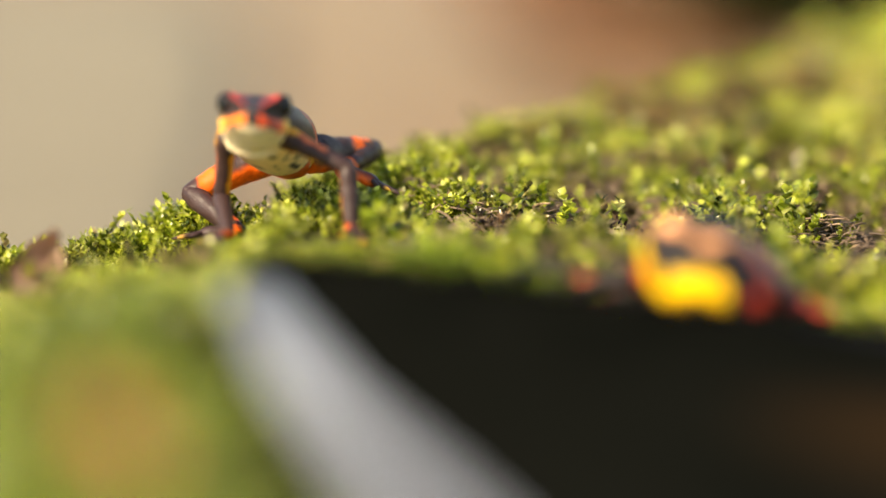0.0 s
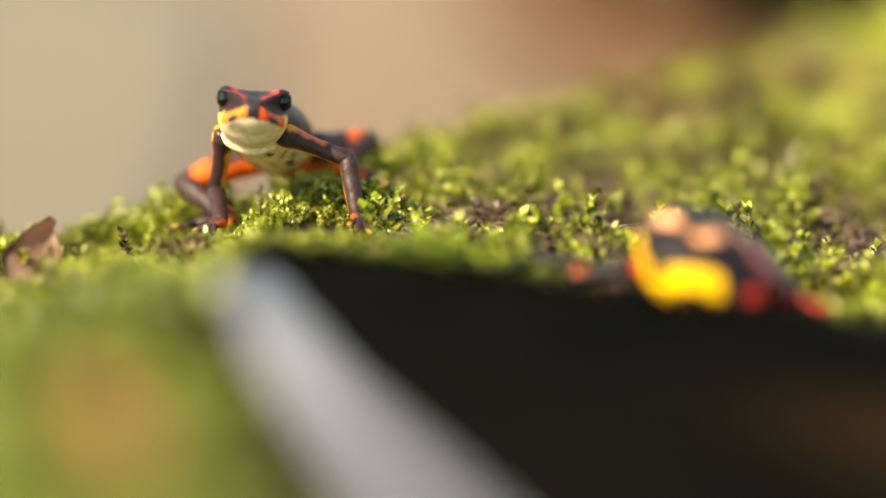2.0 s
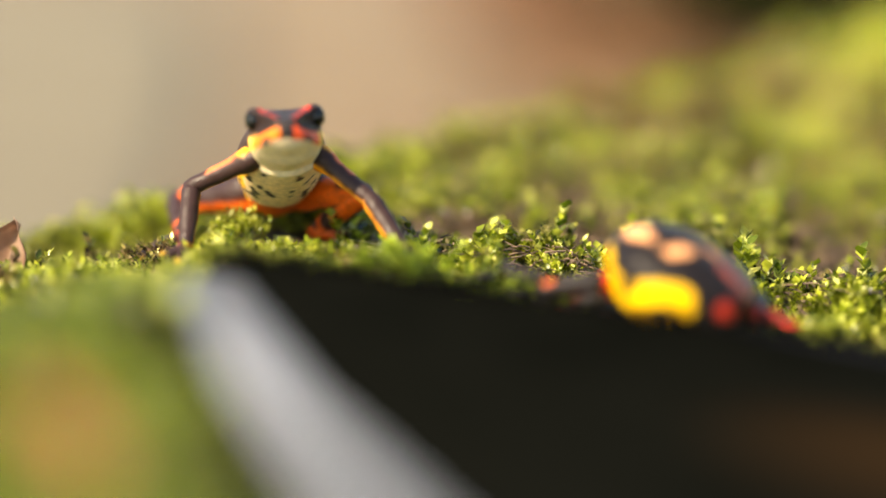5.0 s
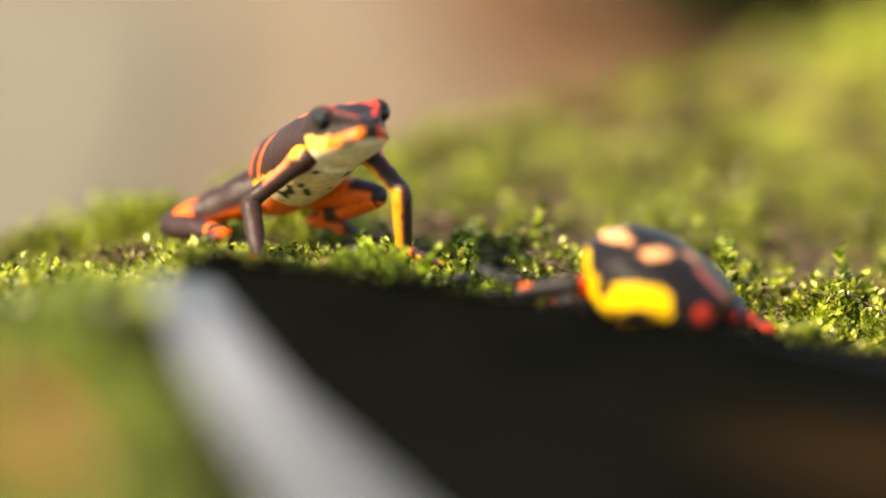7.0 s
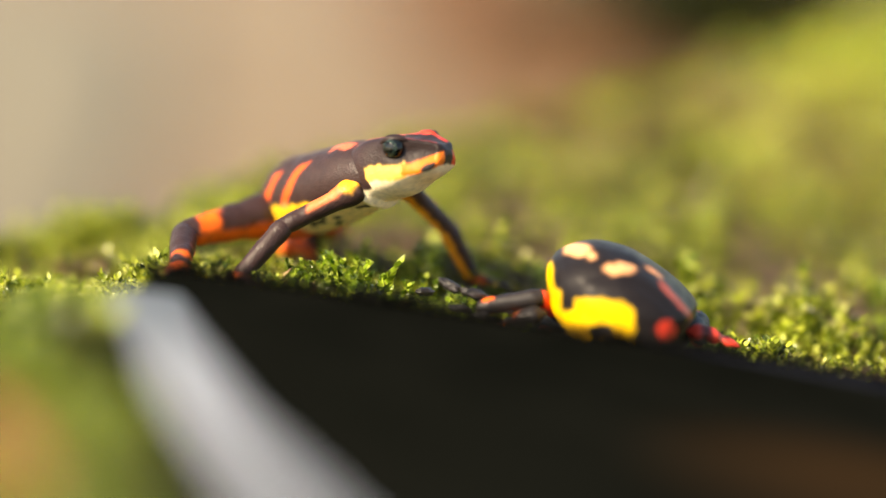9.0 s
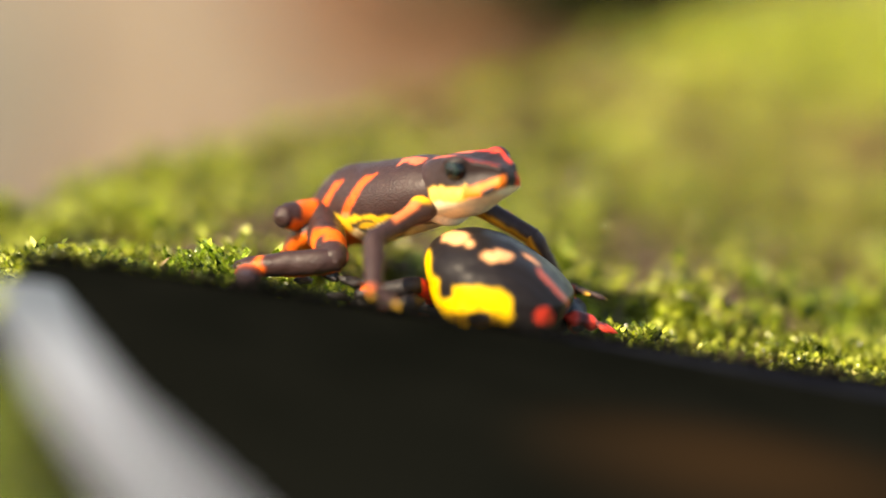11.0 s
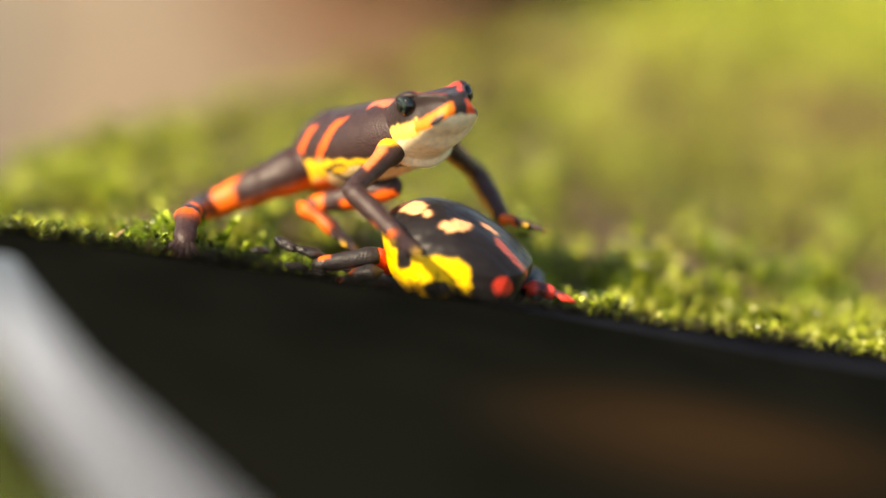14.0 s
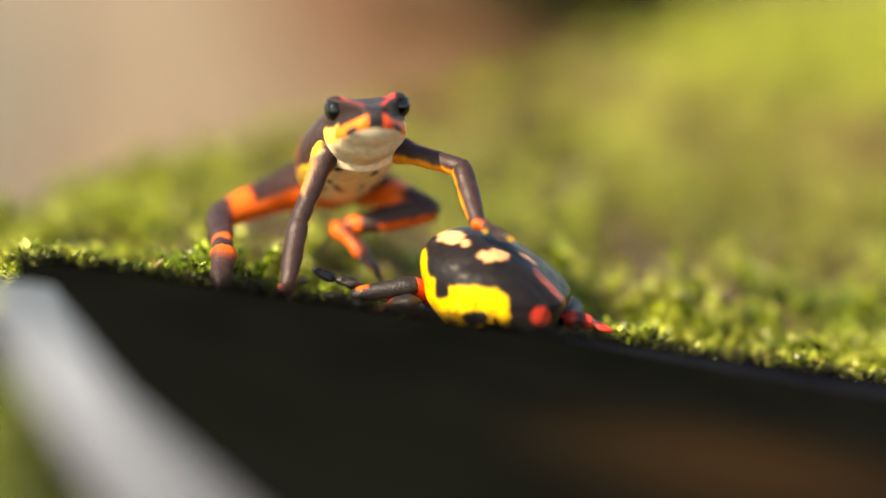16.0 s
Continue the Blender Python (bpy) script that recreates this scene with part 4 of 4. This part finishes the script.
def motions():
    walk(focus_point, [(t, pose(-0.03, y / 1000, 0.01)) for t, y in PULL])
    step(0, (-84.0, 39.9, 19.6), (-6.9, 21.5, 14.6, 11), ((-91.6, 48.6, -4.1), (-93.6, 56.6, 2.5)), ((-67.0, 48.3, -3.3), (-67.3, 52.3, 7.8)), ((-91.4, 60.9, -6.7), (-102.1, 71.5, 0.2), (-106.9, 60.0, -6.7)), ((-72.5, 76.5, 2.6), (-67.8, 92.2, 4.2), (-61.1, 73.5, -0.8)))
    step(1, (-83.9, 40.0, 19.6), (-6.3, 22.2, 15.6, 13.4), ((-91.9, 48.7, -3.9), (-93.8, 56.6, 2.1)), ((-66.3, 48.3, -3.5), (-67.2, 52.5, 7.4)), ((-91.5, 60.8, -6.8), (-102.2, 71.1, 0.2), (-107.0, 60.0, -6.9)), ((-72.8, 76.3, 2.1), (-68.0, 91.9, 4.4), (-61.3, 73.3, -1.0)))
    step(1.5, (-82.9, 39.9, 19.0), (-5.3, 21.9, 16.7, 14.1), ((-92.1, 48.8, -4.1), (-94.0, 57.0, 2.0)), ((-65.3, 48.3, -3.4), (-65.9, 52.9, 7.0)), ((-91.7, 60.8, -6.9), (-102.4, 71.1, 0.1), (-107.2, 60.0, -7.0)), ((-72.8, 76.3, 2.1), (-68.1, 91.9, 4.4), (-61.3, 73.3, -1.1)))
    step(2.5, (-83.6, 39.8, 18.7), (-6.5, 22.1, 15.3, 12.8), ((-92.0, 48.7, -4.2), (-93.9, 56.9, 1.7)), ((-65.0, 48.2, -3.2), (-66.6, 53.1, 7.0)), ((-91.8, 60.9, -6.8), (-102.6, 71.4, -0.0), (-107.2, 60.0, -7.0)), ((-72.3, 76.4, 1.2), (-68.1, 92.2, 4.0), (-60.3, 73.4, -2.1)))
    step(3.3, (-83.4, 39.8, 19.2), (-6.5, 22.2, 15, 13), ((-91.6, 48.8, -3.6), (-94.3, 57.5, 2.5)), ((-65.2, 48.3, -3.3), (-66.0, 52.8, 7.1)), ((-91.5, 60.9, -6.4), (-102.3, 71.4, 0.4), (-106.8, 60.0, -6.7)), ((-72.3, 76.6, 1.2), (-68.1, 92.3, 4.0), (-60.3, 73.6, -2.1)))
    step(3.5, (-83.6, 40.0, 19.3), (-6.6, 22.2, 14.7, 13.6), ((-96.5, 48.5, -3.0), (-96.4, 56.6, 2.4)), ((-65.3, 48.3, -3.3), (-65.7, 52.8, 7.3)), ((-93.8, 60.7, -6.2), (-102.6, 72.7, -0.2), (-106.1, 60.0, -6.9)), ((-72.3, 76.7, 1.1), (-68.1, 92.4, 4.0), (-60.4, 73.7, -2.1)))
    step(3.7, (-71.8, 32.7, 18.6), (17.5, 24, -0.7, 7), ((-89.5, 37.3, 2.3), (-93.2, 47.3, 6.4)), ((-62.9, 39.0, -2.0), (-59.0, 41.0, 9.1)), ((-93.0, 64.8, -1.2), (-100.7, 79.4, -0.4), (-102.9, 58.8, -6.6)), ((-68.1, 67.8, 2.0), (-65.6, 81.7, 10.5), (-61.5, 63.8, -5.5)))
    step(4, (-70.9, 28.3, 18.0), (20.1, 24, -2.0, 6), ((-88.7, 32.2, -3.0), (-91.7, 40.8, 4.8)), ((-57.7, 28.1, 6.4), (-58.6, 36.4, 13.4)), ((-91.3, 62.3, -0.0), (-98.2, 77.3, 0.7), (-102.1, 56.3, -6.0)), ((-69.5, 72.2, -6.0), (-61.3, 60.8, 2.5), (-57.5, 66.2, -6.6)))
    step(4.2, (-62.9, 21.8, 16.8), (28.5, 22, 0.1, 10), ((-85.4, 28.2, -2.6), (-84.1, 37.2, 6.6)), ((-46.5, 23.6, -1.1), (-52.6, 30.0, 8.2)), ((-80.9, 51.0, 12.2), (-90.6, 37.6, 11.7), (-100.4, 53.0, 8.2)), ((-68.6, 63.2, -5.2), (-60.6, 49.7, -0.3), (-56.0, 57.2, -5.0)))
    step(4.8, (-66.6, 15.7, 20.0), (16.3, 28, -4.3, 7), ((-86.8, 21.8, -1.3), (-87.0, 29.7, 7.4)), ((-46.3, 18.5, -1.6), (-50.5, 25.1, 8.5)), ((-91.9, 42.8, -4.0), (-97.7, 55.9, -1.7)), ((-66.7, 50.3, -4.8), (-60.2, 43.6, 4.3)))
    step(6.3, (-64.3, 12.6, 21.3), (11.7, 30.1, -4.5, 6.3), ((-83.4, 15.1, -0.1), (-82.7, 23.8, 8.8)), ((-45.5, 15.8, -0.7), (-48.9, 22.0, 8.8)), ((-84.4, 34.8, -3.4), (-93.1, 49.0, -2.4)), ((-65.0, 48.3, -2.2), (-57.5, 37.5, 5.1), (-51.4, 34.0, -2.8)))
    step(6.5, (-53.5, 10.8, 21.6), (27.9, 29.1, -2.2, 3.7), ((-70.7, 10.8, 6.9), (-77.9, 19.4, 10.5)), ((-43.7, 14.4, -0.5), (-44.2, 21.3, 8.5)), ((-80.2, 30.0, 0.3), (-91.7, 41.7, -1.1), (-85.6, 24.0, -4.5)), ((-64.0, 45.5, -1.7), (-56.7, 35.1, 5.5), (-50.8, 34.0, -2.8)))
    step(6.7, (-49.0, 8.8, 22.2), (34.7, 28.7, -5.7, 3.8), ((-67.0, 10.3, -0.5), (-70.5, 18.1, 8.2)), ((-43.6, 17.6, -1.2), (-42.1, 15.4, 9.6)), ((-76.9, 29.6, -0.6), (-89.3, 40.4, -1.4), (-85.7, 23.6, -4.7)), ((-61.7, 41.4, -0.1), (-48.7, 33.3, 6.1), (-46.7, 35.4, -2.9)))
    step(7, (-47.4, 8.7, 22.1), (36.2, 28.2, -4.5, 2.7), ((-67.6, 10.2, -0.7), (-69.7, 18.0, 8.4)), ((-42.3, 17.7, -0.7), (-42.2, 14.5, 10.0)), ((-76.5, 27.8, -0.2), (-88.9, 38.6, -1.0), (-85.4, 21.8, -4.3)), ((-61.6, 40.5, 0.1), (-48.6, 32.3, 6.2), (-46.6, 34.5, -2.7)))
    step(7.7, (-47.1, 8.7, 22.2), (36.1, 28, -4.5, 2.2), ((-67.3, 10.2, -0.5), (-69.4, 18.1, 8.6)), ((-42.0, 17.7, -0.4), (-41.9, 14.5, 10.3)), ((-76.4, 27.3, -0.4), (-88.6, 38.4, -0.8), (-85.2, 21.3, -3.9)), ((-61.7, 41.0, -1.1), (-47.6, 34.1, 4.1), (-45.6, 35.0, -2.9)))
    step(8, (-41.4, 8.3, 21.6), (38.9, 25.7, -1.5, 5.2), ((-65.9, 5.8, -0.6), (-65.5, 13.1, 8.8)), ((-38.4, 21.4, 1.5), (-37.2, 14.7, 9.0)), ((-74.5, 23.2, 10.0), (-86.1, 32.3, 2.5), (-86.4, 17.2, -0.4)), ((-59.2, 38.1, -1.2), (-45.7, 30.3, 4.3), (-45.4, 32.1, -2.8)))
    step(8.2, (-33.7, 8.8, 20.8), (44.3, 23.4, 3.6, 6.1), ((-64.5, 3.8, -0.0), (-60.6, 9.3, 8.5)), ((-28.7, 23.6, -3.0), (-33.0, 19.3, 6.8)), ((-67.1, 32.6, 12.7), (-74.9, 18.0, 12.2), (-90.1, 32.6, 8.2)), ((-60.1, 31.0, -0.5), (-45.4, 24.8, 4.0), (-47.1, 25.0, -1.5)))
    step(8.4, (-28.0, 6.3, 20.8), (51.2, 21.8, 8.7, 12), ((-62.9, 1.0, 0.7), (-56.8, 5.7, 9.0)), ((-24.7, 28.8, -4.9), (-29.3, 23.7, 5.2)), ((-73.0, -4.5, 3.4), (-73.1, 12.0, 6.0), (-73.2, -8.0, 1.4)), ((-59.5, 34.6, -1.6), (-50.6, 48.4, 0.1), (-44.3, 28.6, -2.2)))
    step(9, (-27.7, 6.5, 20.5), (51, 21.5, 8.9, 13.1), ((-62.8, 1.1, 0.4), (-58.6, 5.2, 7.6)), ((-23.8, 28.2, -5.4), (-28.5, 23.7, 4.6)), ((-72.3, -4.4, 2.8), (-72.5, 12.0, 5.3), (-72.6, -8.0, 0.8)), ((-59.6, 35.0, -1.7), (-50.7, 48.8, -0.0), (-44.4, 29.0, -2.3)))
    step(9.4, (-27.2, 6.4, 20.9), (50.7, 21.4, 8.6, 10.9), ((-61.6, 1.1, 1.6), (-57.1, 5.4, 11.3)), ((-23.6, 27.9, -5.2), (-28.3, 23.1, 5.0)), ((-72.1, -4.1, 2.5), (-72.2, 12.3, 5.0), (-72.3, -8.0, 0.6)), ((-59.6, 35.0, -1.7), (-50.7, 48.8, -0.0), (-44.4, 29.0, -2.3)))
    step(9.5, (-26.2, 6.5, 21.6), (52.7, 21.7, 7.8, 12.5), ((-57.9, 0.8, 5.2), (-54.6, 9.2, 12.9)), ((-24.1, 28.4, -5.1), (-29.0, 23.0, 5.2)), ((-72.8, -4.1, 2.4), (-72.9, 12.2, 5.0), (-72.9, -8.0, 0.6)), ((-59.5, 34.2, -1.5), (-50.6, 48.1, 0.1), (-44.3, 28.2, -2.1)))
    step(9.6, (-5.0, 4.4, 16.2), (63.1, 17.8, 0.9, 5.2), ((-19.6, -13.2, 5.9), (-18.0, -7.5, 11.5)), ((-4.9, 18.7, -6.0), (-5.9, 13.6, 4.4)), ((-72.0, 0.1, 1.1), (-59.5, 9.6, 5.3)), ((-50.6, 27.7, -2.7), (-42.9, 34.4, 1.5)))
    step(9.7, (17.6, -0.2, 9.5), (85.2, 5.6, 7.1, 7), ((8.9, -14.6, 1.8), (5.9, -17.7, 8.6)), ((19.5, 12.3, -6.3), (15.1, 6.9, 2.0)), ((-62.8, -3.2, 4.3), (-42.0, -2.1, 8.4)), ((-49.4, 25.4, 4.2), (-31.7, 30.1, 0.9), (-47.0, 20.0, -1.9)))
    step(9.9, (19.1, 1.8, 10.4), (77.7, 7.5, 2.2, 18.7), ((5.5, -21.2, 11.5), (3.7, -10.8, 14.1)), ((20.7, 8.5, -6.6), (18.1, 15.4, 1.0)), ((-31.7, -3.4, 1.3), (-18.0, -10.3, 2.9)), ((-48.4, 26.5, 4.0), (-31.1, 29.9, 0.7), (-47.7, 20.0, -2.1)))
    step(10, (18.4, 1.5, 11.2), (76.4, 8, 1.7, 19.3), ((-5.2, -20.2, 13.1), (-2.6, -9.7, 15.6)), ((20.2, 8.9, -7.8), (16.4, 15.3, 0.9)), ((-34.1, -4.7, 0.5), (-18.5, -9.9, 3.8)), ((-48.0, 26.5, 4.6), (-30.7, 29.9, 1.2), (-46.4, 20.0, -1.8)))
    step(10.2, (13.4, 0.1, 12.6), (74.3, 9.4, 1.6, 20.6), ((-18.2, -17.6, -0.1), (-15.3, -9.3, 8.8)), ((17.8, 8.7, -9.2), (13.7, 10.7, 2.4)), ((-35.7, -5.0, 0.7), (-18.8, -8.9, 4.2)), ((-49.3, 26.6, 4.3), (-31.4, 30.0, 1.0), (-47.4, 20.0, -1.6)))
    step(11.2, (2.5, -1.5, 16.7), (49.9, 18, -9.9, 14.4), ((-17.9, -15.8, 2.0), (-18.4, -5.9, 8.0)), ((13.9, 15.1, -5.7), (8.7, 12.0, 4.1)), ((-42.0, 0.3, -0.5), (-30.6, 4.6, 1.2)), ((-32.1, 25.9, -3.6), (-27.7, 21.5, 2.7)))
    step(12.3, (-0.4, -3.2, 19.0), (42.4, 18.4, -14.8, 23.2), ((-16.1, -16.0, 3.7), (-19.4, -6.2, 8.9)), ((12.1, 17.0, -3.3), (6.8, 10.5, 6.2)), ((-44.0, 0.7, 4.7), (-39.9, 13.9, 1.6), (-44.2, -5.0, 0.7)), ((-22.7, 27.1, -4.8), (-17.8, 19.9, 2.0)))
    step(12.5, (2.3, -4.1, 24.6), (46.8, 19.3, -16.2, 26.4), ((-5.0, -14.5, 3.8), (-13.4, -8.5, 10.4)), ((12.6, 12.7, -0.9), (5.8, 16.0, 7.8)), ((-43.2, 2.0, 4.9), (-41.1, 15.9, 1.4), (-43.2, -5.0, 1.2)), ((-23.8, 16.1, 2.6), (-8.5, 12.0, 7.2), (-12.5, 8.1, -4.3)))
    step(13, (3.2, -4.2, 24.5), (48.3, 18.9, -15.4, 25.8), ((-6.7, -14.6, 4.9), (-15.0, -7.9, 10.5)), ((11.7, 12.3, 1.6), (6.2, 16.8, 8.3)), ((-43.4, 2.1, 4.3), (-41.8, 15.1, 2.3), (-43.4, -5.0, 0.7)), ((-23.8, 15.7, 2.6), (-8.5, 11.5, 7.3), (-12.5, 7.7, -4.2)))
    step(14, (2.9, -4.2, 24.0), (47.8, 19.1, -15.7, 24.9), ((-7.3, -14.9, 4.8), (-14.8, -8.0, 10.6)), ((11.1, 12.4, 1.6), (6.1, 17.9, 8.3)), ((-43.2, 2.1, 4.2), (-42.1, 14.9, 2.4), (-43.2, -5.0, 0.6)), ((-23.8, 15.9, 2.6), (-8.5, 11.7, 7.3), (-12.5, 7.9, -4.3)))
    step(14.3, (0.8, -2.8, 24.1), (43, 21.8, -5.4, 16.2), ((-8.5, -15.0, 5.5), (-16.3, -7.5, 11.1)), ((2.6, -6.4, 11.3), (3.2, 5.1, 13.1)), ((-43.4, 0.5, 4.4), (-42.8, 14.8, 3.3), (-43.5, -5.0, 0.4)), ((-23.9, 18.7, 2.0), (-8.6, 14.8, 6.6), (-12.6, 10.7, -4.9)))
    step(14.45, (-5.5, -3.9, 24.8), (31.6, 26.1, 0.6, 6.6), ((-21.5, -14.9, 10.1), (-25.0, -4.4, 11.8)), ((0.3, -10.3, 12.7), (0.3, 1.1, 15.8)), ((-43.4, -0.9, 4.5), (-42.9, 14.8, 4.3), (-43.7, -5.0, 0.2)), ((-24.7, 17.6, 3.9), (-8.7, 16.6, 7.5), (-15.6, 9.6, -3.8)))
    step(14.6, (-12.8, -5.5, 24.8), (22.5, 27.9, 4, 4.5), ((-34.8, -11.4, 4.2), (-33.1, -4.6, 14.4)), ((0.2, -6.8, 9.4), (-2.0, 2.4, 16.5)), ((-43.2, -2.4, 4.4), (-42.6, 14.2, 5.4), (-43.7, -5.0, -0.2)), ((-24.8, 19.2, 3.5), (-8.7, 18.9, 7.0), (-15.7, 11.2, -4.2)))
    step(14.8, (-15.3, -6.4, 26.0), (17.7, 28.2, 3.8, 5.1), ((-33.2, -8.7, 0.3), (-32.6, -3.1, 11.2)), ((0.1, -5.5, 9.6), (-2.5, 3.5, 16.8)), ((-43.3, -1.2, 3.9), (-43.1, 15.2, 5.8), (-43.7, -5.0, -0.5)), ((-24.8, 18.6, 3.7), (-8.7, 18.0, 7.2), (-15.6, 10.6, -4.0)))
    step(15, (-17.0, -6.7, 27.2), (16.5, 27.2, -3.3, 11.2), ((-31.9, -7.3, -1.8), (-32.1, -1.9, 8.6)), ((-0.2, -6.7, 10.1), (-2.8, 2.1, 17.4)), ((-43.5, 0.8, 2.9), (-44.2, 16.8, 6.0), (-43.6, -5.0, -1.1)), ((-24.8, 18.2, 3.8), (-8.7, 17.5, 7.3), (-15.6, 10.2, -3.9)))
    step(15.5, (-17.1, -6.7, 27.0), (17, 27.1, -3.6, 11), ((-32.1, -7.4, -1.8), (-32.1, -1.9, 8.8)), ((-0.0, -6.7, 10.0), (-3.0, 2.0, 17.4)), ((-43.5, 0.7, 3.0), (-44.3, 16.8, 6.0), (-43.6, -5.0, -0.9)), ((-24.8, 18.5, 3.7), (-8.7, 17.9, 7.2), (-15.6, 10.5, -4.0)))
    step(16, (-17.2, -6.8, 27.0), (16.8, 26.6, -4, 10.4), ((-32.2, -7.4, -1.6), (-31.8, -1.8, 9.7)), ((0.0, -6.6, 9.9), (-3.1, 1.6, 17.8)), ((-43.4, 0.8, 3.3), (-44.2, 16.8, 6.4), (-43.5, -5.0, -0.6)), ((-24.8, 18.6, 3.7), (-8.7, 18.0, 7.2), (-15.6, 10.6, -4.0)))
    for ob, rows in tracks.values():
        walk(ob, rows)


motions()
